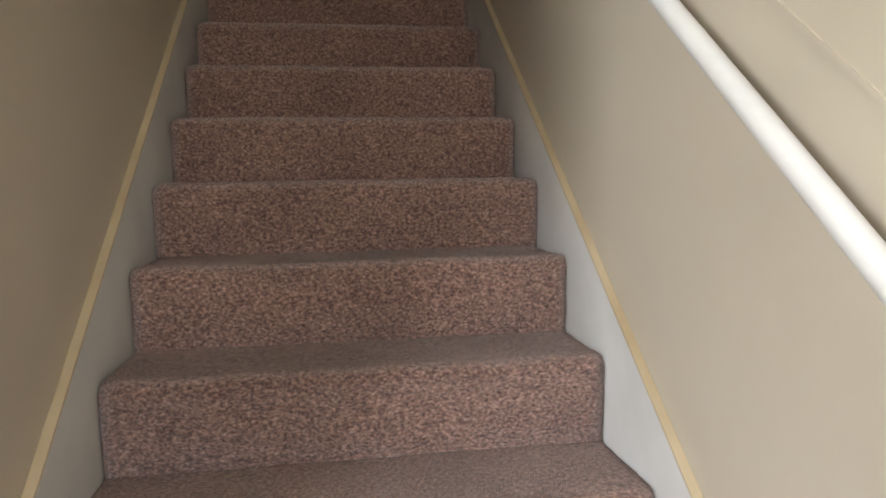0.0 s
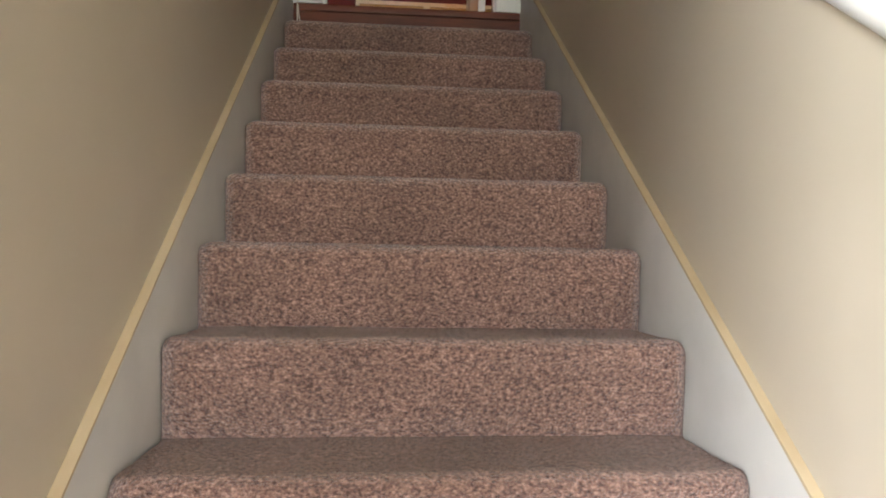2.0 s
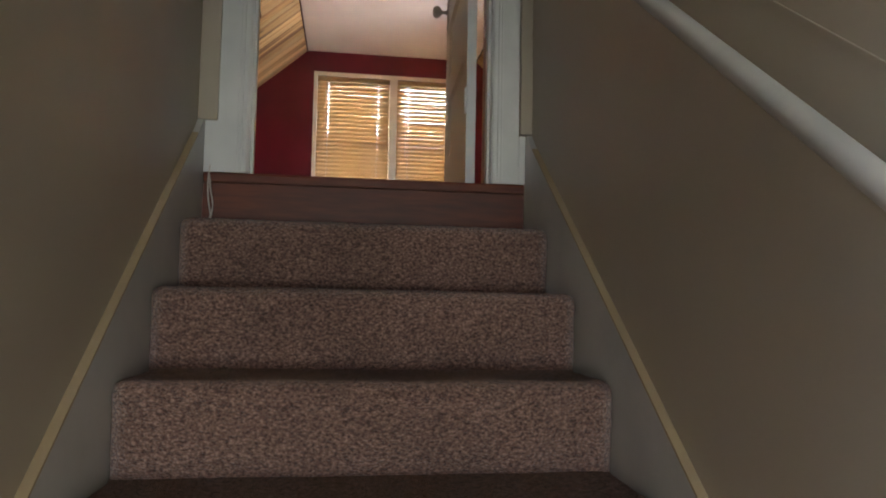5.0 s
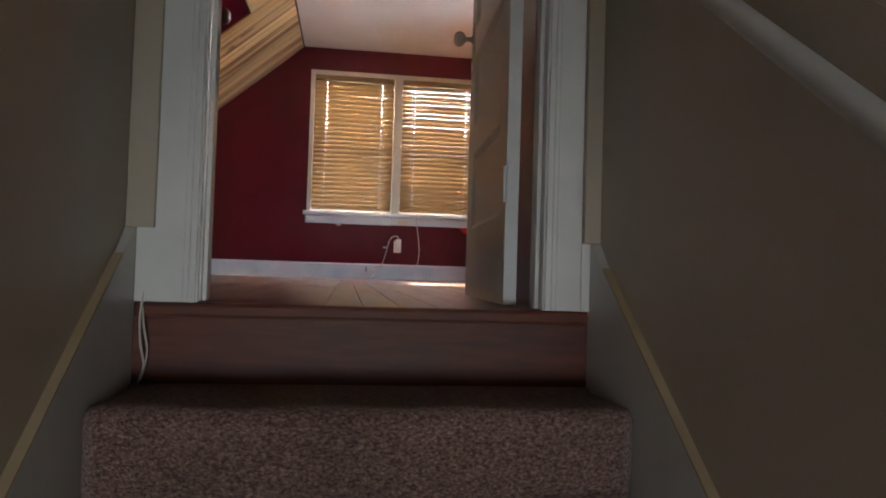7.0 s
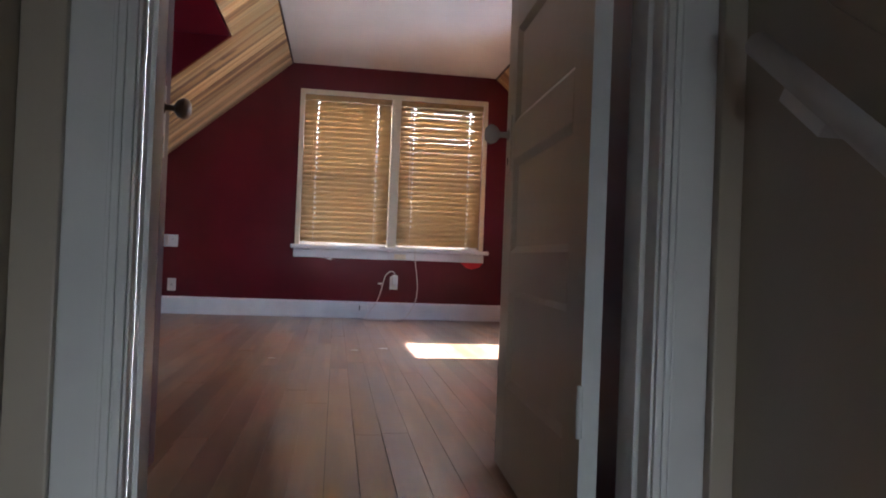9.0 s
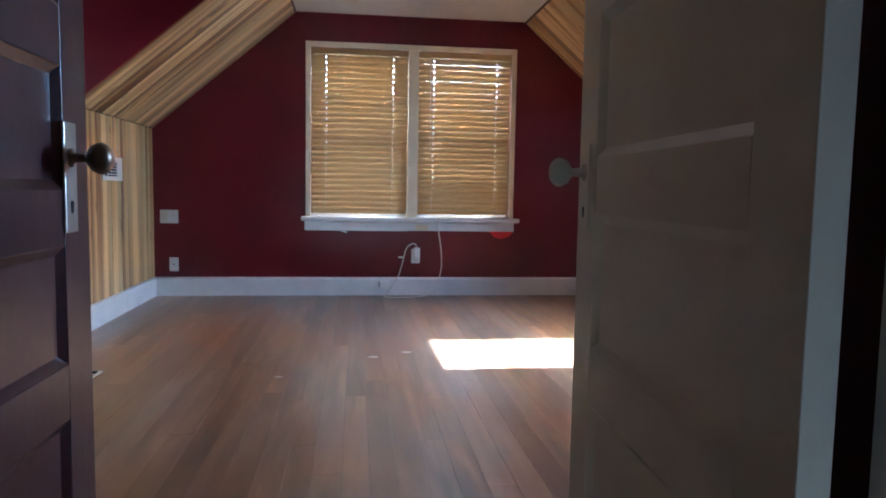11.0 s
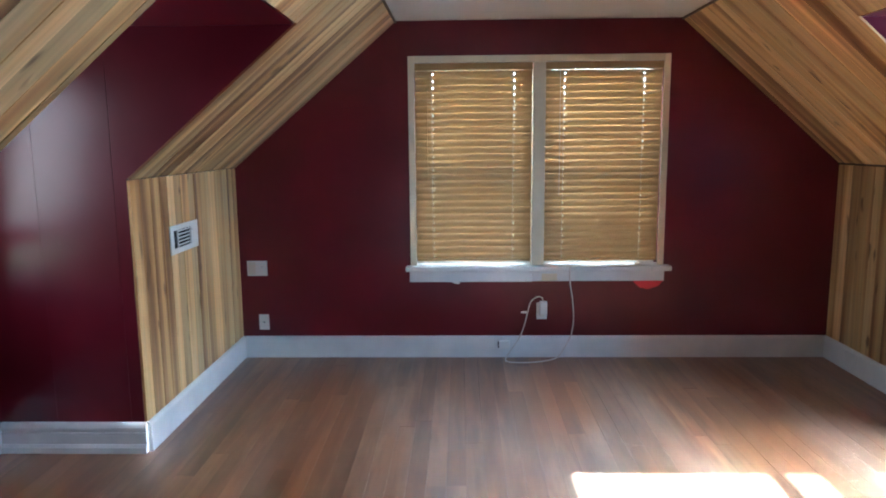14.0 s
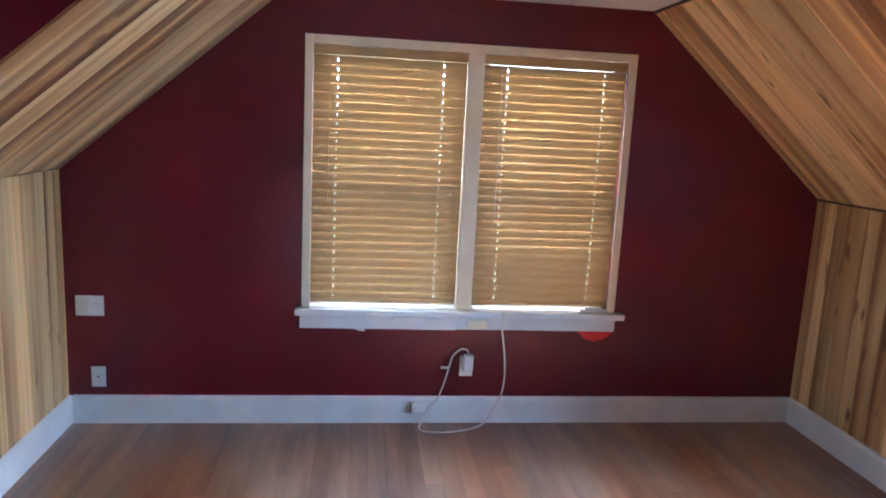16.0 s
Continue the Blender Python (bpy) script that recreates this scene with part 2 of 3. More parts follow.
def part(name, bm, mat, parent, label="", smooth=False, m=None):
    return finish(name, bm, mat, parent, label, smooth=smooth, m=m)


def empty(name, m=None, label="", category="", kind="", group=""):
    ob = new(name)
    ob.empty_display_size = 0.1
    if m is not None:
        ob.matrix_basis = m
    return tagged(ob, label, category, group, kind)


def box(x0, y0, z0, x1, y1, z1, bevel=0.0, bm=None):
    bm = bm or bmesh.new()
    made = bmesh.ops.create_cube(bm, size=1.0)["verts"]
    for v in made:
        v.co = Vector((x0 + (v.co.x + 0.5) * (x1 - x0), y0 + (v.co.y + 0.5) * (y1 - y0), z0 + (v.co.z + 0.5) * (z1 - z0)))
    if bevel:
        edges = list({e for v in made for e in v.link_edges})
        bmesh.ops.bevel(bm, geom=edges, offset=bevel, segments=2, affect="EDGES", profile=0.6)
    return bm


def prism(poly, axis, a, b, bm=None):
    """Polygon of (u, v) pairs swept along axis from a to b: axis y takes (x, z), axis x takes (y, z), axis z takes (x, y)."""
    bm = bm or bmesh.new()

    def at(u, v, w):
        return {"y": (u, w, v), "x": (w, u, v), "z": (u, v, w)}[axis]
    lo = [bm.verts.new(at(u, v, a)) for u, v in poly]
    hi = [bm.verts.new(at(u, v, b)) for u, v in poly]
    n = len(poly)
    bm.faces.new(lo)
    bm.faces.new(hi[::-1])
    for i in range(n):
        bm.faces.new((lo[i], lo[(i + 1) % n], hi[(i + 1) % n], hi[i]))
    return bm


def tube(points, r, seg=8, bm=None):
    bm = bm or bmesh.new()
    pts = [Vector(p) for p in points]
    rings = []
    for i, p in enumerate(pts):
        d = (pts[min(i + 1, len(pts) - 1)] - pts[max(i - 1, 0)]).normalized()
        q = d.to_track_quat("Z", "Y")
        rings.append([bm.verts.new(p + q @ Vector((r * math.cos(k * math.tau / seg), r * math.sin(k * math.tau / seg), 0))) for k in range(seg)])
    for a, b in zip(rings, rings[1:]):
        for k in range(seg):
            bm.faces.new((a[k], a[(k + 1) % seg], b[(k + 1) % seg], b[k]))
    bm.faces.new(rings[0][::-1])
    bm.faces.new(rings[-1])
    return bm


def smooth_path(points, steps=8):
    """Catmull-Rom through the points."""
    p = [Vector(a) for a in points]
    p = [2 * p[0] - p[1], *p, 2 * p[-1] - p[-2]]
    out = []
    for i in range(1, len(p) - 2):
        for k in range(steps):
            t = k / steps
            a, b, c, d = p[i - 1:i + 3]
            out.append(0.5 * (2 * b + (c - a) * t + (2 * a - 5 * b + 4 * c - d) * t * t + (3 * b - a - 3 * c + d) * t ** 3))
    return [*out, p[-2]]


def lathe(profile, m=Matrix(), seg=24, bm=None):
    """Profile of (radius, height) turned about z, placed by m."""
    bm = bm or bmesh.new()
    rings = [[bm.verts.new(m @ Vector((r * math.cos(k * math.tau / seg), r * math.sin(k * math.tau / seg), h))) for k in range(seg)] for r, h in profile]
    for a, b in zip(rings, rings[1:]):
        for k in range(seg):
            bm.faces.new((a[k], a[(k + 1) % seg], b[(k + 1) % seg], b[k]))
    bm.faces.new(rings[0][::-1])
    bm.faces.new(rings[-1])
    return bm


def setting(name, bm, mat, label, category):
    return finish(name, bm, mat, None, label, category, "structure")

# ---------------------------------------------------------------- plan, in metres
FAR = 5.43                                  # face of the window wall
LK, RK, KNEE = -1.475, 2.66, 1.355         # knee walls
CL, CR, TOP = -0.341, 1.565, 2.32          # flat ceiling between the slopes
JOG = 3.87                                  # far cheek of the dormers
DL0, DR0 = 2.70, 2.34                       # near cheeks
DLX, DRX, DTOP = -2.23, 3.36, 2.055         # dormers' outer walls and ceilings
WL, WR = -0.330, 0.765                      # stairwell walls
SL, SR = -0.310, 0.745                      # stringer faces
RISE, RUN, NOSE, FIRST = 0.193, 0.2545, -0.31, -0.18
HALL = FIRST - 13 * RISE
BASE = 0.155
BD = 0.012                                  # board thickness


def lx(z):
    return LK + (z - KNEE) * (CL - LK) / (TOP - KNEE)


def rx(z):
    return RK + (z - KNEE) * (CR - RK) / (TOP - KNEE)


# far wall with the window's opening
WX0, WX1, WZ0, WZ1 = -0.222, 1.458, 0.66, 2.052
bm = box(-1.75, FAR, -0.1, WX0, FAR + 0.16, 2.5)
box(WX1, FAR, -0.1, 2.9, FAR + 0.16, 2.5, bm=bm)
box(WX0, FAR, -0.1, WX1, FAR + 0.16, WZ0, bm=bm)
box(WX0, FAR, WZ1, WX1, FAR + 0.16, 2.5, bm=bm)
wall_far = setting("wall_far", bm, RED, "dark red glossy painted gable wall", "wall")

# near wall with the stair door and the closet door openings
OX0, OX1, OTOP = -0.192, 0.646, 2.06
QX0, QX1 = -1.14, -0.33
bm = box(-2.4, 0, -0.02, QX0, 0.12, 2.5)
box(QX1, 0.004, -0.02, OX0, 0.12, 2.5, bm=bm)
box(OX1, 0.004, -0.02, 3.5, 0.12, 2.5, bm=bm)
box(QX0, 0, OTOP, QX1, 0.12, 2.5, bm=bm)
box(OX0, 0.004, OTOP, OX1, 0.12, 2.5, bm=bm)
wall_near = setting("wall_near", bm, RED, "dark red painted wall around the stair doorway", "wall")

# assumed wall, placed so that the gap behind the open door stays dark
setting("wall_partition", box(0.79, 0.139, -0.05, 0.89, 1.0, 2.4), RED, "dark red painted partition beside the open door", "wall")
setting("ceiling", box(CL - 0.05, 0.12, TOP + 0.004, CR + 0.05, FAR, TOP + 0.12), CEIL, "flat cream white painted ceiling", "ceiling")


def slope_frame(side, y):
    """Board frame at the foot of the slope: local z runs up it, local x along the room."""
    a, b = (Vector((LK, 0, KNEE)), Vector((CL, 0, TOP))) if side < 0 else (Vector((RK, 0, KNEE)), Vector((CR, 0, TOP)))
    up = (b - a).normalized()
    along = Vector((0, 1, 0))
    out = along.cross(up)
    if out.z < 0:
        out = -out
    along = up.cross(out)
    m = Matrix((along, out, up)).transposed().to_4x4()
    m.translation = Vector((a.x, y, a.z))
    return m, (b - a).length


rng = random.Random(7)


def boards(parent, side, y0, y1, z0=None, z1=None, slope=True, start=0.0):
    """Clads a knee wall or slope between y0 and y1 with upright boards."""
    y = y0
    while y < y1 - 0.01:
        w = min(rng.uniform(0.085, 0.135), y1 - y)
        if y1 - y - w < 0.03:
            w = y1 - y
        if slope:
            m, length = slope_frame(side, y + w / 2)
            a, b = start * length + 0.004, length - 0.006
        else:
            m = Matrix.Translation((LK if side < 0 else RK, y + w / 2, 0)) @ Matrix(((0, -1.0 if side < 0 else 1.0, 0), (1, 0, 0), (0, 0, 1))).to_4x4()
            a, b = z0, z1
        d = rng.uniform(0.0, 0.002)
        bmb = box(-w / 2 + 0.0014, -d, a, w / 2 - 0.0014, BD, b)
        part("board", bmb, PINE, parent, m=m)
        y += w


# knee walls and slopes, each a backing with boards before it
clad = []
for side, kx, cx, near in ((-1, LK, CL, DL0), (1, RK, CR, DR0)):
    nm = "left" if side < 0 else "right"
    s = side
    for tag, y0, y1 in (("far", JOG, FAR), ("near", 0.12, near)):
        x0, x1 = sorted((kx + s * BD, kx + s * 0.13))
        b0, b1 = (y0 + 0.12, y1) if tag == "far" else (y0, y1 - 0.12)
        k = setting(f"knee_wall_{nm}_{tag}", box(x0, b0, -0.05, x1, b1, KNEE + 0.04), DARK, "low side wall clad with striped wooden boards", "wall")
        clad.append((k, s, y0, y1, BASE - 0.02, KNEE - 0.002, False, 0))
        poly = [(kx + s * BD * 1.3, KNEE + 0.012), (cx, TOP + 0.018), (cx, TOP + 0.14), (kx + s * 0.2, KNEE + 0.02)]
        k = setting(f"slope_{nm}_{tag}", prism(poly, "y", b0, b1), DARK, "sloping attic wall clad with striped wooden boards", "wall")
        clad.append((k, s, y0, y1, 0, 0, True, 0.0))
    f = (DTOP - KNEE) / (TOP - KNEE)
    hx = kx + (cx - kx) * f
    poly = [(hx + s * 0.014, DTOP + 0.012), (cx, TOP + 0.018), (cx, TOP + 0.14), (hx + s * 0.014, DTOP + 0.1)]
    k = setting(f"slope_{nm}_over_dormer", prism(poly, "y", near, JOG), DARK, "boarded slope above the dormer opening", "wall")
    clad.append((k, s, near, JOG, 0, 0, True, f))
    # dormer: two cheeks, outer wall with a window opening, ceiling
    ox = DLX if s < 0 else DRX
    e = kx + s * (BD + 0.002)
    cheek = [(ox + s * 0.12, -0.05), (e, -0.05), (e, KNEE + 0.002), (hx + s * 0.012, DTOP + 0.002), (hx + s * 0.012, DTOP + 0.1), (ox + s * 0.12, DTOP + 0.1)]
    setting(f"dormer_cheek_{nm}_far", prism(cheek, "y", JOG, JOG + 0.12), RED, "dark red glossy dormer side wall", "wall")
    setting(f"dormer_cheek_{nm}_near", prism(cheek, "y", near - 0.12, near), RED, "dark red glossy dormer side wall", "wall")
    xs = sorted((hx + s * 0.008, ox + s * 0.12))
    setting(f"dormer_ceiling_{nm}", box(xs[0], near, DTOP, xs[1], JOG, DTOP + 0.08), RED, "dark red painted dormer ceiling", "ceiling")
    wy0, wy1 = (2.94, 3.68) if s > 0 else (2.93, 3.64)
    wz0, wz1 = 0.845, 1.93
    x0, x1 = sorted((ox, ox + s * 0.12))
    bm = box(x0, near, -0.05, x1, wy0, DTOP)
    box(x0, wy1, -0.05, x1, JOG, DTOP, bm=bm)
    box(x0, wy0, -0.05, x1, wy1, wz0, bm=bm)
    box(x0, wy0, wz1, x1, wy1, DTOP, bm=bm)
    setting(f"dormer_wall_{nm}", bm, RED, "dark red dormer wall around its window", "wall")
    # dormer window
    win = empty(f"window_{nm}", Matrix.Translation((ox + s * 0.06, 0, 0)), "white double-hung dormer window", "window", "structure")
    t = 0.02
    c = 0.03 if s > 0 else 0.045
    fr = box(-t, wy0, wz0, t, wy0 + c, wz1)
    box(-t, wy1 - c, wz0, t, wy1, wz1, bm=fr)
    box(-t, wy0 + c, wz1 - 0.03, t, wy1 - c, wz1, bm=fr)
    box(-t, wy0 + c, wz0, t, wy1 - c, wz0 + 0.03, bm=fr)
    part("window_frame", fr, WHITE, win)
    part("meeting_rail", box(-0.018, wy0 + c, 1.248, 0.018, wy1 - c, 1.284, 0.004), WHITE, win)
    # unseen tall rail, assumed: it casts the dark gap in the sun patch
    part("bottom_rail", box(-0.018, wy0 + c, 0.973, 0.018, wy1 - c, 1.127, 0.004), WHITE, win)
    for z0, z1 in ((1.284, wz1 - 0.03), (1.127, 1.248)):
        g = part("pane", box(-0.002, wy0 + c, z0, 0.002, wy1 - c, z1), GLASS, win)
        g.visible_shadow = False
    part("window_sill", box(-s * 0.10 - 0.03, wy0 - 0.04, wz0 - 0.05, -s * 0.10 + 0.04, wy1 + 0.04, wz0 - 0.02, 0.006), WHITE, win)

# dark strips covering the joints of slope, ceiling and knee wall
STRIP = surface("dark_stained_strip", (0.055, 0.022, 0.011), (0.085, 0.035, 0.018), 0.5, 8.0)
for x, z in ((CL, TOP - 0.004), (CR, TOP - 0.004), (RK - 0.003, KNEE)):
    setting("trim_joint", box(x - 0.006, JOG - 3.7 if z > 2 else JOG + 0.002, z - 0.007, x + 0.006, FAR - 0.001, z + 0.006), STRIP, "thin dark brown joint strip", "trim")

# panel seams on the dormer cheek
for x in (-1.555, -1.93):
    setting("trim_seam", box(x - 0.004, JOG - 0.0018, BASE, x + 0.004, JOG, DTOP - 0.001), RED, "painted-over panel seam", "trim")

# baseboards


def baseboard(poly_along, axis, a, b, face, sign, name="baseboard", stepped=False):
    """A board with a rounded top on a wall: face is the wall's plane, sign the side it stands on."""
    t = 0.02
    prof = [(0, 0), (t, 0), (t, BASE - 0.02), (t * 0.75, BASE - 0.006), (t * 0.3, BASE), (0, BASE)]
    if stepped:
        prof = [(0, 0), (t + 0.012, 0), (t + 0.012, 0.030), (t + 0.004, 0.044), (t, 0.046), (t, BASE - 0.052), (t - 0.007, BASE - 0.049), (t - 0.007, BASE - 0.044),
                (t, BASE - 0.040), (t, BASE - 0.026), (t - 0.006, BASE - 0.012), (t * 0.3, BASE), (0, BASE)]
    prof = [(face + sign * u, v) for u, v in prof]
    return setting(name, prism(prof, axis, a, b), WHITE, "tall white painted baseboard", "baseboard")


baseboard(None, "x", LK + 0.021, RK - 0.021, FAR, -1)
baseboard(None, "y", JOG + 0.0, FAR, LK, 1)
baseboard(None, "y", JOG + 0.0, FAR, RK, -1)
baseboard(None, "y", 0.16, DL0, LK, 1)
baseboard(None, "y", 0.16, DR0, RK, -1)
baseboard(None, "x", DLX + 0.021, LK - 0.002, JOG, -1, stepped=True)
baseboard(None, "x", RK + 0.002, DRX - 0.021, JOG, -1, stepped=True)
baseboard(None, "y", DL0, JOG, DLX, 1)
baseboard(None, "y", DR0, JOG, DRX, -1)

# floor: sub-floor here, planks at the end of the file
floor = setting("floor", box(-2.4, 0.02, -0.14, 3.5, FAR + 0.1, -0.012), DARK, "worn red-brown varnished fir plank floor", "floor")
setting("ground", box(-400, -400, HALL - 0.5, 400, 400, HALL - 0.3), GROUND, "green lawn around the house", "ground")

# ---------------------------------------------------------------- stairwell


def nose_z(y):
    return FIRST + (y - NOSE) * RISE / RUN


def well(name, x0, x1, y0):
    return setting(name, box(x0, y0, HALL - 0.1, x1, 0.0, 2.5), BEIGE, "smooth beige painted stairwell wall", "wall")


well("wall_stair_left", WL - 0.1, WL, -2.95)
well("wall_stair_right", WR, WR + 0.1, -3.75)
poly = [(-3.75, -0.1), (-3.0, 0.3), (-0.9, 2.1), (0.0, 2.1), (0.0, 2.4), (-1.0, 2.4), (-3.75, 0.05)]
setting("ceiling_stair", prism(poly, "x", WL, WR), CEIL, "sloped cream ceiling over the stairs", "ceiling")
# closet behind the plum door
bm = box(QX0 - 0.1, -0.85, -0.02, QX0, 0, 2.5)
box(QX0 - 0.1, -0.95, -0.02, WL - 0.1, -0.85, 2.5, bm=bm)
box(QX0, -0.85, OTOP + 0.1, WL - 0.1, 0, 2.3, bm=bm)
box(QX0, -0.85, -0.1, WL - 0.1, 0.02, -0.012, bm=bm)
setting("closet_shell", bm, BEIGE, "plain beige closet walls", "wall")
# lower hall
bm = box(-2.4, -6.4, HALL - 0.1, 2.4, -3.34, HALL)
box(-2.4, -3.34, HALL - 0.1, SL - 0.02, -2.95, HALL, bm=bm)
setting("floor_hall", bm, LOWER, "brown carpeted hall floor", "floor")
bm = box(-2.4, -4.1, HALL, -2.3, -2.85, -0.1)
box(-2.4, -6.4, HALL, -2.3, -5.4, -0.1, bm=bm)
box(-2.4, -5.4, HALL, -2.3, -4.1, -1.5, bm=bm)
box(-2.4, -5.4, -0.25, -2.3, -4.1, -0.1, bm=bm)
box(2.3, -6.4, HALL, 2.4, -3.65, -0.1, bm=bm)
box(-2.3, -2.95, HALL, WL - 0.1, -2.85, 0.3, bm=bm)
box(WR + 0.1, -3.75, HALL, 2.3, -3.65, -0.1, bm=bm)
# unseen back wall, its opening assumed and placed for the added lamp
box(-2.3, -6.4, HALL, -0.45, -6.3, -0.1, bm=bm)
box(0.85, -6.4, HALL, 2.3, -6.3, -0.1, bm=bm)
box(-0.45, -6.4, HALL, 0.85, -6.3, -1.5, bm=bm)
box(-0.45, -6.4, -0.25, 0.85, -6.3, -0.1, bm=bm)
setting("wall_hall", bm, BEIGE, "beige painted walls of the lower hall", "wall")
bm = box(-2.4, -6.4, -0.1, 2.4, -3.75, 0.0)
box(-2.4, -3.75, -0.1, WL, -2.95, 0.0, bm=bm)
setting("ceiling_hall", bm, CEIL, "cream hall ceiling", "ceiling")

# skirt boards with a bare wooden top edge
for nm, x0, x1 in (("left", WL + 0.001, SL), ("right", SR, WR - 0.001)):
    def line(y, d):
        return nose_z(y) + d
    yb = -3.60
    poly = [(yb, line(yb, 0.12)), (-0.10, line(-0.10, 0.12)), (-0.03, 0.165), (-0.002, 0.165), (-0.002, -0.35), (yb, line(yb, -0.35))]
    sk = setting(f"skirt_{nm}", prism(poly, "x", x0, x1), SKIRT, "white painted stair skirt board", "trim")
    cap = [(yb, line(yb, 0.121)), (-0.10, line(-0.10, 0.121)), (-0.10, line(-0.10, 0.128)), (yb, line(yb, 0.128))]
    part("top_edge", prism(cap, "x", x0, x1), CAP, sk, "bare yellowish wood top edge")

# carpeted steps
stairs = empty("stairs", Matrix.Translation((0, 0, 0)), "straight stairs covered in speckled brown carpet", "stairs", "structure")


def step_mesh(seed):
    """One carpeted step, its nosing at the origin: soft rounded nose, bulging riser, tufted pile."""
    r = 0.030
    coarse = [(0.10, 0.001), (0.05, 0.003)]
    for k in range(9):
        a = radians(90 + k * 12.5)
        coarse.append((0.026 + r * math.cos(a), -r + 0.003 + r * math.sin(a)))
    coarse += [(0.000, -0.062), (0.001, -0.10), (0.004, -0.15), (0.009, -0.186)]
    prof = [(0.29, -0.24), (0.29, 0.0), (0.25, 0.0)]
    for (y0, z0), (y1, z1) in zip([(0.25, 0.0), *coarse], coarse):
        n = max(1, round(math.hypot(y1 - y0, z1 - z0) / 0.0055))
        prof += [(y0 + (y1 - y0) * k / n, z0 + (z1 - z0) * k / n) for k in range(1, n + 1)]
    prof.append((0.016, -0.24))
    bm = bmesh.new()
    cols = 170
    width = SR - SL
    rings = []
    for i in range(cols + 1):
        u = i / cols
        side = min(u, 1 - u) * width
        edge = max(0.0, 1 - side / 0.034) ** 2
        ring = []
        for j, (y, z) in enumerate(prof):
            ny, nz = y, z
            if 2 <= j < len(prof) - 1:
                p = Vector((u * width, y * 1.0, z))
                lump = noise.noise(p * 5.0 + Vector((seed * 3.7, 0, 0))) * 0.006 + noise.noise(p * 16.0 + Vector((0, seed * 2.1, 0))) * 0.0022
                tuft = noise.noise(p * 120.0 + Vector((seed, seed, 0))) * 0.0017
                front = 1.0 if y < 0.05 else 0.0
                ny += (lump + tuft) * front + edge * 0.020
                nz += (lump * 0.5 + tuft) * (1.0 if z > -0.05 else 0.2) - edge * 0.009 * (1.0 if z > -0.04 else 0.0)
            ring.append(bm.verts.new((SL + 0.002 + u * (width - 0.004), ny, nz)))
        rings.append(ring)
    k = len(prof)
    for a, b in zip(rings, rings[1:]):
        for j in range(k):
            bm.faces.new((a[j], a[(j + 1) % k], b[(j + 1) % k], b[j]))
    bm.faces.new(rings[0])
    bm.faces.new(rings[-1][::-1])
    return bm


for k in range(13):
    part("step", step_mesh(k), CARPET, stairs, smooth=True, m=Matrix.Translation((0, NOSE - k * RUN, FIRST - k * RISE)))

# wooden top riser and threshold
top = empty("top_riser", None, "red-brown stained wooden riser and nosing at the stair head", "riser", "structure")
part("riser_board", box(WL + 0.001, 0.0, -0.42, WR - 0.001, 0.02, -0.0325), MAHOG, top)
bm = box(SL + 0.002, -0.018, -0.032, SR - 0.002, 0.02, 0.0, 0.008)
part("nosing", bm, MAHOG, top)

# casing and jambs of the stair door


def casing(x0, x1, inner):
    """A flat board with a moulded inner edge; inner is the x of the opening's side."""
    s = 1 if inner == x1 else -1
    bm = box(x0, -0.016, 0.001, x1, 0.003, 2.12, 0.003)
    for off, w, d in ((0.004, 0.012, 0.026), (0.020, 0.008, 0.022), (0.032, 0.006, 0.019)):
        a, b = sorted((inner - s * off, inner - s * (off + w)))
        box(a, -d, 0.001, b, -0.016, 2.12, 0.002, bm=bm)
    return bm


door_frame = empty("door_1_frame", None, "white painted door casing with moulded inner edge", "door frame", "structure")
part("casing_board", casing(SL + 0.001, -0.172, -0.172), WHITE, door_frame)
part("casing_board", casing(0.626, 0.722, 0.626), WHITE, door_frame)
part("jamb", box(OX0 + 0.001, 0.004, 0.004, OX0 + 0.022, 0.119, OTOP), WHITE, door_frame)
part("jamb", box(OX1 - 0.016, 0.004, 0.004, OX1 - 0.001, 0.119, OTOP), WHITE, door_frame)
part("stop", box(OX0 + 0.022, 0.03, 0.004, OX0 + 0.030, 0.07, OTOP), WHITE, door_frame)
part("stop", box(OX1 - 0.026, 0.03, 0.004, OX1 - 0.016, 0.07, OTOP), WHITE, door_frame)
part("head_casing", box(SL, -0.016, 2.0, SR - 0.016, 0.003, 2.12, 0.003), WHITE, door_frame)
part("batten", box(WL + 0.001, -0.032, 0.166, -0.268, -0.0165, 2.1, 0.003), BEIGE, door_frame, "beige painted batten over the casing")
part("casing_foot", box(0.723, -0.015, 0.001, SR - 0.001, 0.003, 0.166), WHITE, door_frame)
part("batten", box(0.7235, -0.032, 0.168, WR - 0.001, -0.001, 2.1, 0.003), BEIGE, door_frame, "beige painted batten over the casing")
# room-side casing
part("casing_board", box(-0.29, 0.12, 0.001, -0.182, 0.137, 2.13, 0.003), WHITE, door_frame)
part("casing_board", box(0.665, 0.12, 0.001, 0.775, 0.137, 2.13, 0.003), WHITE, door_frame)

# ---------------------------------------------------------------- doors


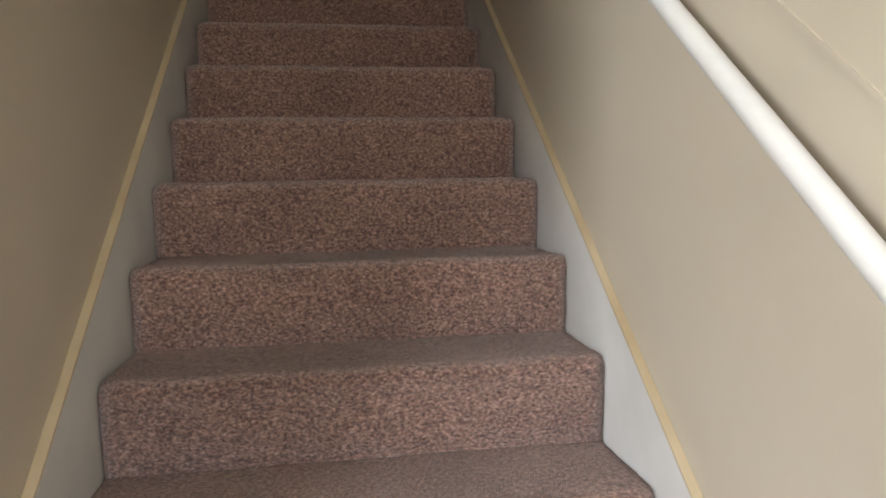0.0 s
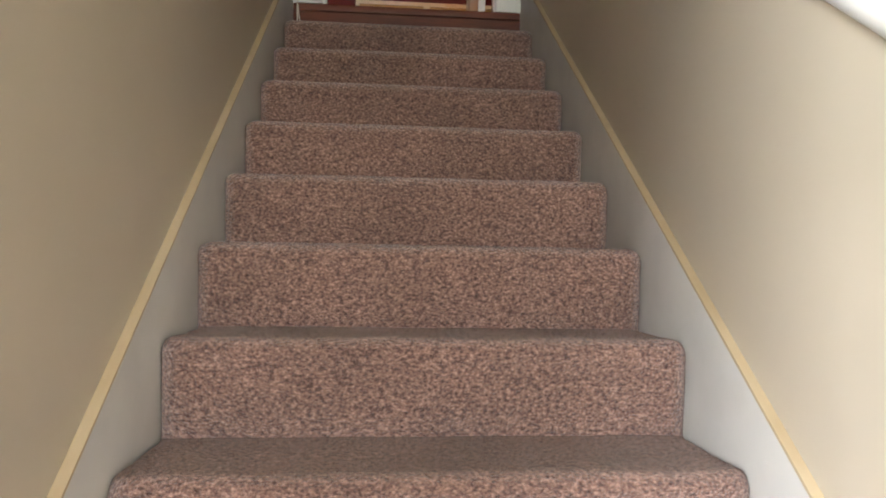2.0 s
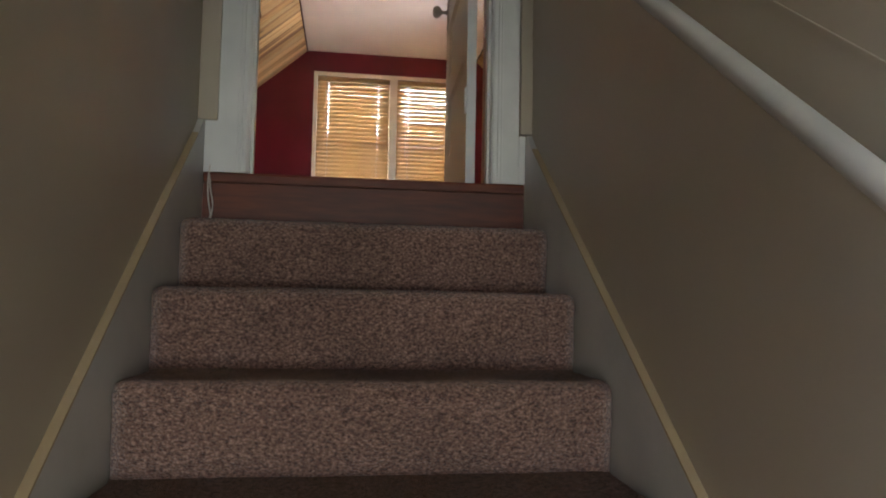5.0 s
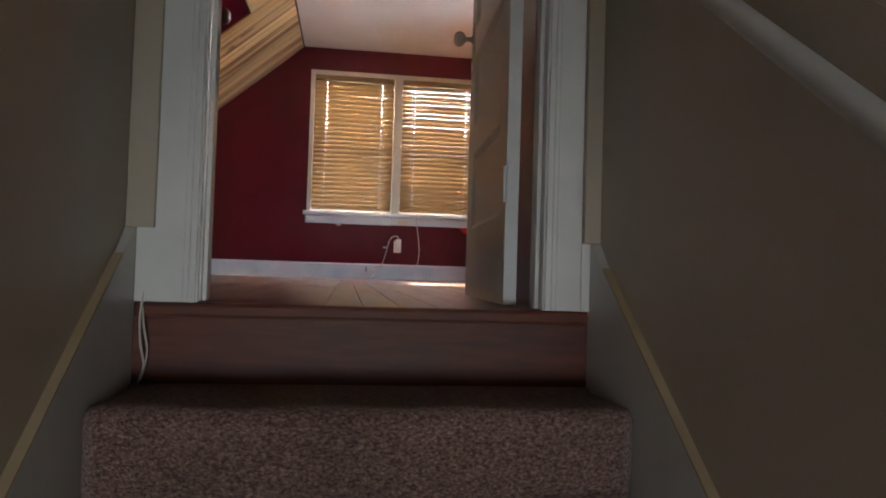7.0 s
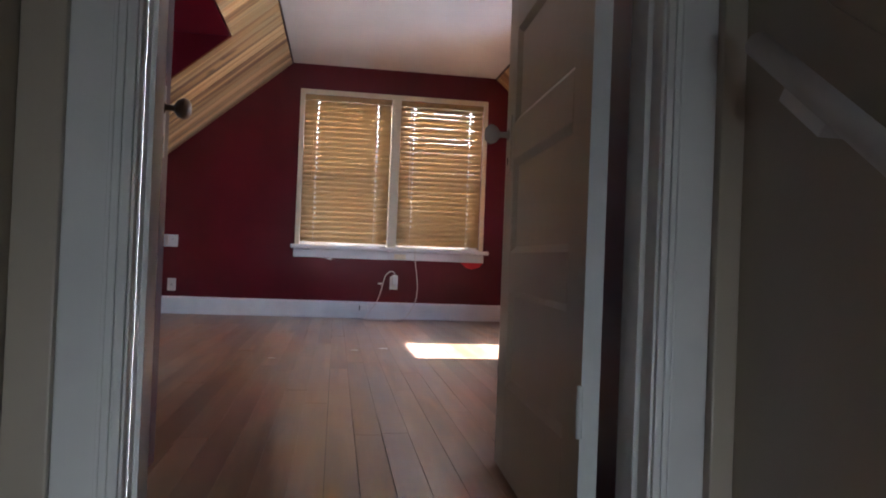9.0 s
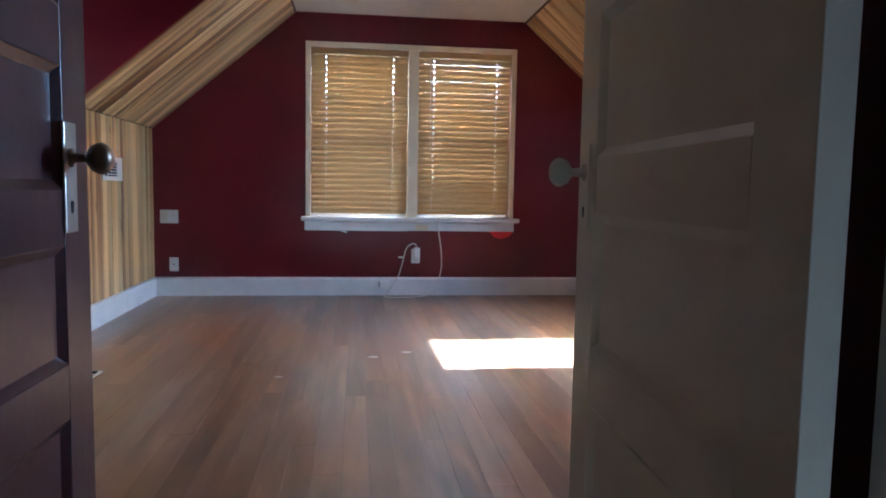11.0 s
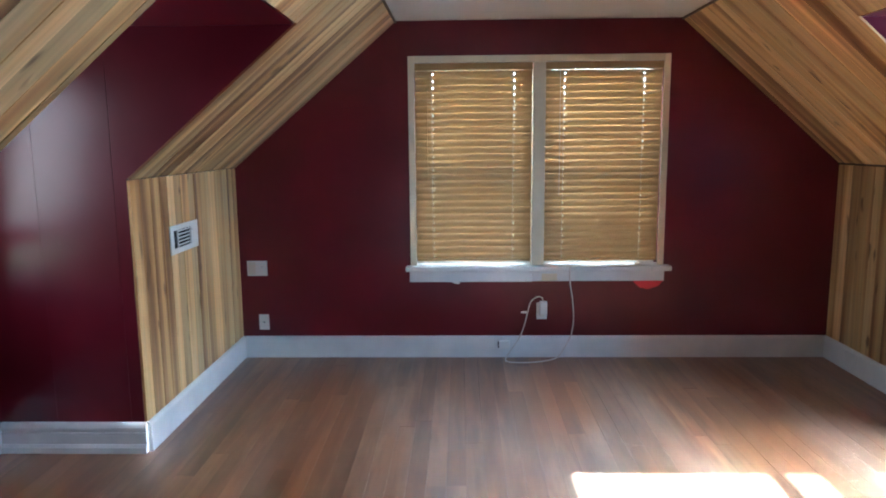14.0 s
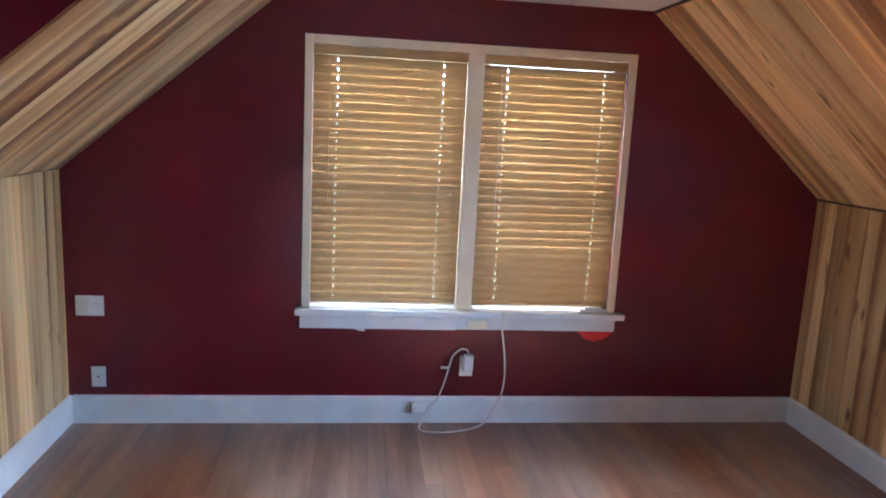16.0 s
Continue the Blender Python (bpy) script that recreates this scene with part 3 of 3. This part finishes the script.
def panel_door(name, width, height, mat, edge_mat, rails, stile, label, m, flip=1):
    """Hinge at the origin, leaf along +x, seen face at y = 0, thickness to +y. rails: heights of the rails' lower and upper edges."""
    t = 0.034
    d = empty(name, m, label, "door", "structure")
    for x0, x1 in ((0, stile), (width - stile, width)):
        part("stile", box(x0, 0, 0, x1, t, height, 0.002), mat, d)
    for z0, z1 in rails:
        part("rail", box(stile + 0.0005, 0.0, z0, width - stile - 0.0005, t, z1, 0.002), mat, d)
    for (a0, a1), (b0, b1) in zip(rails, rails[1:]):
        bmp = box(stile, 0.012, a1, width - stile, t - 0.012, b0)
        part("panel", bmp, mat, d)
        # sloped mouldings round the panel
        g = 0.016
        mo = bmesh.new()
        for x0, x1, z0, z1, hz in ((stile, width - stile, a1, a1 + g, 1), (stile, width - stile, b0 - g, b0, -1)):
            za, zb = (z0, z1) if hz > 0 else (z1, z0)
            prism([(0.0015, za), (0.012, zb), (0.012, za)], "x", x0, x1, bm=mo)
        for x0, x1 in ((stile, stile + g), (width - stile, width - stile - g)):
            prism([(x0, 0.0015), (x1, 0.012), (x0, 0.012)], "z", a1, b0, bm=mo)
        part("moulding", mo, mat, d)
    part("hinge_edge", box(-0.002, 0.0, 0.002, 0.0, t, height - 0.002), edge_mat, d, "paler painted hinge edge")
    return d


def knob(parent, x, z, mat, plate_mat, oval=0.0, plate=(0.05, 0.17), side=-1):
    """Knob on the face at local y = 0 (side -1) with its shank and long plate."""
    pw, ph = plate
    m = Matrix.Translation((x, 0, z)) @ pose(0, 0, 0, 90, 0, 0)
    hp = part("knob_plate", box(x - pw / 2, -0.005, z - ph * 0.68, x + pw / 2, 0.0, z + ph * 0.32, 0.003), plate_mat, parent, "pale metal lock plate")
    part("keyhole", prism([(x + 0.006 * math.cos(a), z - ph * 0.42 + (0.006 if math.sin(a) > -0.5 else 0.016) * math.sin(a)) for a in [k * math.tau / 16 for k in range(16)]], "y", -0.0062, -0.004), DARK, hp)
    k = part("knob", lathe([(0.016, 0.003), (0.016, 0.007), (0.009, 0.010), (0.008, 0.030), (0.013, 0.034), (0.022, 0.040), (0.027, 0.050), (0.028, 0.057),
                            (0.024, 0.066), (0.017, 0.072), (0.004, 0.074)], m), mat, parent, smooth=True)
    return k



# stair door: hinged at the jamb, standing square into the room
m1 = Matrix.Translation((0.563, 0.131, 0.006)) @ pose(0, 0, 0, 0, 0, -2.4) @ Matrix(((0, 1, 0, 0), (1, 0, 0, 0), (0, 0, 1, 0), (0, 0, 0, 1)))
rails_1 = [(0.0, 0.24), (0.50, 0.605), (0.86, 0.965), (1.225, 1.33), (1.59, 1.695), (1.92, 2.03)]
door_1 = panel_door("door_1", 0.775, 2.03, DOOR_BEIGE, DOOR_EDGE, rails_1, 0.112, "beige painted five-panel door standing open into the room", m1)
knob(door_1, 0.720, 0.938, PORCELAIN, DOOR_BEIGE)
for z in (0.27, 1.72):
    hb = box(-0.003, -0.004, z, 0.0, 0.030, z + 0.09)
    part("hinge", lathe([(0.006, z - 0.002), (0.006, z + 0.092)], Matrix.Translation((-0.004, -0.003, 0)), 10, bm=hb), DOOR_EDGE, door_1)

# closet door, standing open along the room's other side of the stair opening
m2 = Matrix(((0, -1, 0, -0.345), (1, 0, 0, 0.150), (0, 0, 1, 0.008), (0, 0, 0, 1)))
rails_2 = [(0.0, 0.18), (0.485, 0.585), (0.79, 0.888), (1.095, 1.195), (1.45, 1.55), (1.88, 2.00)]
door_2 = panel_door("door_2", 0.76, 2.00, PLUM, PLUM, rails_2, 0.108, "dark plum painted panel closet door standing open", m2)
knob(door_2, 0.672, 0.942, BRONZE, NICKEL, plate=(0.052, 0.19))
door_frame_2 = empty("door_2_frame", None, "dark plum painted closet door frame", "door frame", "structure")
part("jamb", box(QX1 - 0.012, 0.0, 0.001, QX1 - 0.001, 0.119, OTOP), PLUM, door_frame_2)
part("jamb", box(QX0 + 0.001, 0.0, 0.001, QX0 + 0.02, 0.119, OTOP), PLUM, door_frame_2)

# ---------------------------------------------------------------- handrail


def rail_z(y):
    return 0.757 + (y + 0.345) * 0.785


handrail = empty("handrail", None, "cream painted round wooden stair handrail on wall brackets", "handrail")
pts = [(0.712, y, rail_z(y)) for y in np.linspace(-3.62, -0.14, 24)]
part("rail", tube(pts, 0.0186, 20), SKIRT, handrail, smooth=True)
for y in (-3.25, -1.86, -0.27):
    z = rail_z(y)
    d = Vector((0, 1, 0.785)).normalized()
    up = Vector((0, -d.z, d.y))
    mb = Matrix((Vector((1, 0, 0)), d, up)).transposed().to_4x4()
    mb.translation = (0.712, y, z)
    br = part("bracket", box(-0.010, -0.052, -0.036, 0.0525, 0.052, -0.013, 0.003), WHITE, handrail, m=mb)
# thin ridge on the wall above the handrail
poly = [(-3.7, nose_z(-3.7) + 1.0), (-0.2, nose_z(-0.2) + 1.06), (-0.2, nose_z(-0.2) + 1.068), (-3.7, nose_z(-3.7) + 1.008)]
setting("trim_ridge", prism(poly, "x", WR - 0.004, WR), BEIGE, "thin painted ridge along the stairwell wall", "trim")

# cable hanging at the stair head
cable = empty("cable", None, "thin white cable hanging beside the top riser", "cable")
part("strand", tube(smooth_path([(-0.288, -0.012, 0.03), (-0.289, -0.03, -0.03), (-0.286, -0.03, -0.09), (-0.28, -0.02, -0.14), (-0.285, -0.04, -0.176)]), 0.0025, 6), CORD, cable, smooth=True)
part("strand", tube(smooth_path([(-0.290, -0.010, 0.02), (-0.283, -0.022, -0.05), (-0.275, -0.014, -0.11), (-0.283, -0.028, -0.172)]), 0.0025, 6), CORD, cable, smooth=True)

# ---------------------------------------------------------------- far window
win = empty("window_far", None, "double window with white trim, sill and apron", "window", "structure")
TX0, TX1, TZ1 = -0.262, 1.497, 2.093
MX0, MX1 = 0.583, 0.667
part("side_casing", box(TX0, FAR - 0.018, 0.665, WX0 + 0.003, FAR + 0.001, TZ1, 0.003), CREAM, win)
part("side_casing", box(WX1 - 0.003, FAR - 0.018, 0.665, TX1, FAR + 0.001, TZ1, 0.003), CREAM, win)
part("head_casing", box(WX0 + 0.003, FAR - 0.018, WZ1 - 0.004, WX1 - 0.003, FAR + 0.001, TZ1, 0.003), CREAM, win)
part("mullion", box(MX0, FAR - 0.020, 0.665, MX1, FAR + 0.10, WZ1 - 0.004, 0.003), CREAM, win)
part("window_sill", box(-0.295, FAR - 0.065, 0.628, 1.545, FAR + 0.10, 0.664, 0.008), WHITE, win)
part("apron", box(-0.27, FAR - 0.020, 0.548, 0.590, FAR, 0.627, 0.003), WHITE, win)
part("apron", box(0.592, FAR - 0.019, 0.552, 1.505, FAR, 0.627, 0.003), WHITE, win, "patched white apron board")
part("apron_patch", box(0.655, FAR - 0.024, 0.557, 0.762, FAR - 0.0192, 0.606, 0.0015), CREAM, win, "small cream repair piece on the apron")
for x0, x1 in ((WX0, MX0), (MX1, WX1)):
    sash = empty("sash")
    sash.parent = win
    y0, y1 = FAR + 0.085, FAR + 0.125
    for z0, z1, dy in ((0.664, 1.37, 0.0), (1.33, WZ1, 0.02)):
        fr = box(x0 + 0.002, y0 + dy, z0, x0 + 0.05, y0 + dy + 0.02, z1)
        box(x1 - 0.05, y0 + dy, z0, x1 - 0.002, y0 + dy + 0.02, z1, bm=fr)
        box(x0 + 0.05, y0 + dy, z0, x1 - 0.05, y0 + dy + 0.02, z0 + 0.045, bm=fr)
        box(x0 + 0.05, y0 + dy, z1 - 0.04, x1 - 0.05, y0 + dy + 0.02, z1, bm=fr)
        part("sash_frame", fr, WHITE, sash)
        g = part("pane", box(x0 + 0.05, y0 + dy + 0.008, z0 + 0.045, x1 - 0.05, y0 + dy + 0.011, z1 - 0.04), GLASS, sash)
        g.visible_shadow = False

# ---------------------------------------------------------------- blinds
SLAT_W, PITCH = 0.0479, 0.0462


def slat_mesh(x0, x1, holes):
    """A thin crowned slat along x; holes: where the ladder cords pass, slots cut through it."""
    bm = bmesh.new()
    hw = 0.0019
    cuts = [x0]
    for h in holes:
        cuts += [h - hw, h + hw]
    cuts.append(x1)
    vs = (-0.5, -0.14, 0.0, 0.14, 0.5)
    t = 0.0014
    for i in range(len(cuts) - 1):
        slot = i % 2 == 1
        spans = ((0, 1), (3, 4)) if slot else ((0, 1), (1, 2), (2, 3), (3, 4))
        for a, b in spans:
            q = []
            for x in (cuts[i], cuts[i + 1]):
                for k in (a, b):
                    v = vs[k]
                    c = 0.0050 * (1 - (2 * v) ** 2)
                    for s in (-t, t):
                        q.append(bm.verts.new((x, v * SLAT_W, c + s)))
            for f in ((0, 1, 3, 2), (4, 6, 7, 5), (0, 2, 6, 4), (1, 5, 7, 3), (0, 4, 5, 1), (2, 3, 7, 6)):
                bm.faces.new([q[j] for j in f])
    bmesh.ops.remove_doubles(bm, verts=bm.verts, dist=0.00005)
    return bm


def blind(x0, x1, bottom, lean, tilt, holes, label, seed):
    r = random.Random(seed)
    ob = empty("window_blind", Matrix.Translation((0, FAR + 0.030, 0)), label, "blind", group="blinds of the double window")
    head = WZ1 - 0.006
    part("head_rail", box(x0, -0.030, head - 0.046, x1, 0.03, head, 0.003), SLAT, ob)
    n = int((head - 0.075 - bottom) / PITCH)
    data = None
    for k in range(n + 1):
        z = head - 0.072 - k * PITCH
        if z < bottom + 0.02:
            break
        a = tilt + r.uniform(-0.3, 0.3) + (7 if lean and k > n - 6 else -1 if lean and k < 7 else 0)
        drop = lean * (k / n) ** 3
        m = Matrix.Translation((0, 0, z)) @ pose(0, 0, 0, a, drop + r.uniform(-0.03, 0.03), 0)
        if data is None:
            data = part("slat", slat_mesh(x0 + 0.002, x1 - 0.002, holes), SLAT, ob, m=m)
        else:
            o = new("slat", data.data)
            o.parent, o.matrix_basis = ob, m
    part("bottom_rail", box(x0 + 0.006, -0.024, -0.008, x1 - 0.006, 0.024, 0.010, 0.003), SLAT, ob, m=Matrix.Translation((0, 0, bottom)) @ pose(0, 0, 0, 0, lean, 0))
    for h in holes:
        lad = bmesh.new()
        tube([(h - 0.009, -0.023, bottom), (h - 0.009, -0.023, head - 0.04)], 0.0009, 5, bm=lad)
        tube([(h - 0.009, 0.023, bottom), (h - 0.009, 0.023, head - 0.04)], 0.0009, 5, bm=lad)
        tube([(h - 0.004, 0.0, bottom), (h - 0.004, 0.0, head - 0.04)], 0.0009, 5, bm=lad)
        part("ladder_cord", lad, CORD, ob)
    return ob


blind_1 = blind(WX0 + 0.001, MX0 - 0.001, 0.700, 0.0, 80, (-0.095, 0.458), "closed amber wooden slat blind on the window", 3)
part("tilt_wand", tube([(-0.135, -0.035, 1.97), (-0.137, -0.036, 1.25)], 0.0035, 8), SLAT, blind_1)
blind_2 = blind(MX1 + 0.001, WX1 - 0.001, 0.694, -0.35, 78, (0.800, 1.335), "amber wooden slat blind hanging slightly crooked", 5)
part("pull_cord", tube([(0.765, -0.034, 1.99), (0.768, -0.036, 1.15)], 0.002, 6), CORD, blind_2)

# ---------------------------------------------------------------- small things in the room


def wall_plate(name, x, z, w, h, mat, label, category, parts=()):
    p = finish(name, box(-w / 2, -0.006, -h / 2, w / 2, 0.0, h / 2, 0.002), mat, None, label, category, m=Matrix.Translation((x, FAR, z)))
    for nm, px, pz, pw, ph, d, mt in parts:
        part(nm, box(px - pw / 2, -0.006 - d, pz - ph / 2, px + pw / 2, -0.0055, pz + ph / 2, min(0.0015, d * 0.4)), mt, p)
    return p


sw = wall_plate("switch_plate", -1.352, 0.648, 0.142, 0.108, PLATE, "white double wall plate, one half yellowed", "wall plate",
                (("rocker", -0.036, 0, 0.052, 0.090, 0.003, GRIMY), ("rocker", 0.034, 0, 0.050, 0.090, 0.003, PLATE), ("screw", 0.034, 0.012, 0.012, 0.004, 0.004, DARK)))
o1 = wall_plate("blank_plate", -1.320, 0.258, 0.072, 0.112, PLATE, "white blank wall plate with one screw", "wall plate",
                (("cover", 0, 0.0, 0.036, 0.066, 0.002, PLATE), ("screw", 0, 0.0, 0.010, 0.010, 0.003, DARK)))
o2 = wall_plate("outlet", 0.660, 0.335, 0.074, 0.120, PLATE, "white wall outlet below the window", "outlet",
                (("socket", 0, -0.026, 0.034, 0.030, 0.002, GRIMY), ("socket", 0, 0.026, 0.034, 0.030, 0.002, GRIMY)))
# plug-in adapter with its cord
adapter = finish("power_adapter", box(0.640, FAR - 0.052, 0.318, 0.694, FAR - 0.0085, 0.410, 0.008), PLATE, None, "white plug-in adapter in the outlet", "adapter")
cordpts = [(0.668, FAR - 0.030, 0.408), (0.655, FAR - 0.035, 0.438), (0.620, FAR - 0.030, 0.440), (0.580, FAR - 0.022, 0.400), (0.560, FAR - 0.020, 0.330), (0.535, FAR - 0.020, 0.230),
           (0.505, FAR - 0.024, 0.150), (0.455, FAR - 0.035, 0.075), (0.410, FAR - 0.065, 0.018), (0.400, FAR - 0.11, 0.005), (0.44, FAR - 0.15, 0.005), (0.56, FAR - 0.155, 0.005),
           (0.700, FAR - 0.105, 0.005), (0.775, FAR - 0.06, 0.02), (0.830, FAR - 0.030, 0.090), (0.868, FAR - 0.024, 0.170), (0.882, FAR - 0.024, 0.280), (0.872, FAR - 0.024, 0.420),
           (0.852, FAR - 0.030, 0.540), (0.842, FAR - 0.072, 0.622), (0.845, FAR - 0.060, 0.664)]
cord = finish("power_cable", tube(smooth_path(cordpts, 10), 0.0048, 8), CORD, None, "cream power cable looping to the floor", "cable", smooth=True)
clip = finish("cord_clip", box(0.515, FAR - 0.012, 0.318, 0.560, FAR, 0.332, 0.003), PLATE, None, "small white cord clip on the wall", "clip")
jack = finish("phone_jack", box(0.356, FAR - 0.046, 0.070, 0.432, FAR - 0.0205, 0.126, 0.004), PLATE, None, "small white phone jack on the baseboard", "phone jack")
part("face", box(0.350, FAR - 0.044, 0.076, 0.357, FAR - 0.022, 0.120, 0.001), DARK, jack, "dark jack face")
patch = finish("paint_chip", prism([(0.02, 0.545), (0.05, 0.533), (0.075, 0.530), (0.088, 0.536), (0.07, 0.545)], "y", FAR - 0.004, FAR - 0.0005), PLATE, None, "white paint drip below the window apron", "paint chip")
remote = finish("sill_scrap", prism([(1.30, FAR - 0.01), (1.47, FAR - 0.012), (1.472, FAR + 0.02), (1.302, FAR + 0.022)], "z", 0.6645, 0.676), PLATE, None, "pale plastic strip lying on the window sill", "strip")
part("cap", box(1.33, FAR - 0.008, 0.6755, 1.40, FAR + 0.018, 0.690, 0.003), PLATE, remote)
red = finish("red_patch", prism([(1.29, 0.551), (1.505, 0.551), (1.47, 0.512), (1.40, 0.488), (1.34, 0.502)], "y", FAR - 0.003, FAR - 0.0005), PINKRED, None, "bright red unfinished paint patch under the apron", "paint patch")

# wall register on the boarded knee wall
vent = empty("wall_vent", Matrix(((0, 0, 1, LK), (1, 0, 0, 4.47), (0, 1, 0, 1.005), (0, 0, 0, 1))), "white metal wall air register on the boards", "vent")
w, h = 0.385, 0.158
fr = box(-w / 2, -h / 2, 0.0, w / 2, -h / 2 + 0.030, 0.010, 0.003)
box(-w / 2, h / 2 - 0.030, 0.0, w / 2, h / 2, 0.010, 0.003, bm=fr)
box(-w / 2, -h / 2 + 0.030, 0.0, -w / 2 + 0.042, h / 2 - 0.030, 0.010, 0.003, bm=fr)
box(w / 2 - 0.105, -h / 2 + 0.030, 0.0, w / 2, h / 2 - 0.030, 0.010, 0.003, bm=fr)
part("frame", fr, PLATE, vent)
# dark plate: the shade behind the slats is put into its colour
part("recess", box(-w / 2 + 0.042, -h / 2 + 0.03, 0.0005, w / 2 - 0.105, h / 2 - 0.03, 0.002), DARK, vent)
part("divider", box(-w / 2 + 0.095, -h / 2 + 0.03, 0.002, -w / 2 + 0.105, h / 2 - 0.03, 0.009), PLATE, vent)
for k in range(5):
    z = -h / 2 + 0.040 + k * 0.0195
    part("slat", box(-w / 2 + 0.105, z, 0.002, w / 2 - 0.105, z + 0.006, 0.008), PLATE, vent)

for px, py, a, r in ((0.438, 3.340, 10, 0.030), (0.250, 3.240, -15, 0.026), (-0.209, 2.867, 30, 0.020)):
    poly = [(px + r * (1.0 + 0.3 * math.sin(3 * k)) * math.cos(k * math.tau / 11), py + 0.45 * r * (1.0 + 0.3 * math.cos(5 * k)) * math.sin(k * math.tau / 11)) for k in range(11)]
    finish("paint_splash", prism(poly, "z", 0.0004, 0.0014), PLATE, None, "small dried white paint splash on the floor", "paint splash", group="paint splashes on the floor")

# floor register
reg = empty("floor_vent", Matrix.Translation((-1.235, 2.865, 0.0)) @ pose(0, 0, 0, 0, 0, -4), "white slatted metal floor air register", "vent")
w, h = 0.345, 0.305
fr = box(-w / 2, -h / 2, 0.001, w / 2, -h / 2 + 0.022, 0.008, 0.002)
box(-w / 2, h / 2 - 0.022, 0.001, w / 2, h / 2, 0.008, 0.002, bm=fr)
box(-w / 2, -h / 2 + 0.022, 0.001, -w / 2 + 0.022, h / 2 - 0.022, 0.008, 0.002, bm=fr)
box(w / 2 - 0.022, -h / 2 + 0.022, 0.001, w / 2, h / 2 - 0.022, 0.008, 0.002, bm=fr)
part("frame", fr, PLATE, reg)
# flat dark plate painted as the shaded hollow under the slats
part("recess", box(-w / 2 + 0.02, -h / 2 + 0.02, 0.0005, w / 2 - 0.02, h / 2 - 0.02, 0.0025), DARK, reg)
for k in range(13):
    x = -w / 2 + 0.030 + k * 0.0222
    part("slat", box(x, -h / 2 + 0.022, 0.002, x + 0.011, h / 2 - 0.022, 0.0075), PLATE, reg)
part("lever", box(w / 2 - 0.05, h / 2 - 0.055, 0.008, w / 2 - 0.012, h / 2 - 0.03, 0.016, 0.003), DARK, reg)

# ---------------------------------------------------------------- pieces: boards and floor planks
for a in clad:
    boards(a[0], a[1], a[2], a[3], a[4], a[5], a[6], a[7])

x = DLX + 0.0
prng = random.Random(11)
while x < DRX:
    w = 0.090
    y = 0.0205
    y += -prng.uniform(0.0, 1.2)
    while y < FAR:
        length = prng.uniform(1.3, 3.2)
        a, b = max(y, 0.0205), min(y + length, FAR + 0.05)
        if b - a > 0.05:
            mid = (a + b) / 2
            gap = prng.choice((0.0002, 0.0002, 0.0003, 0.0003, 0.0004, 0.0007)) if a > 0.4 else prng.choice((0.0003, 0.0004, 0.0011))
            # the far part of the room is narrower; in the doorway the planks run to the nosing
            if not (b <= 0.12 and OX0 < x < OX1) and (LK - 0.1 < x + w / 2 < RK + 0.1 or b > DR0 - 0.2):
                a2 = max(a, 0.0205) if (OX0 - w < x < OX1) else max(a, 0.12)
                part("plank", box(-w / 2 + gap, a2 - mid, -0.012, w / 2 - gap, b - mid - 0.0006, prng.uniform(-0.0008, 0.0)), OAK, floor, m=Matrix.Translation((x + w / 2, mid, 0)))
        y += length
    x += w
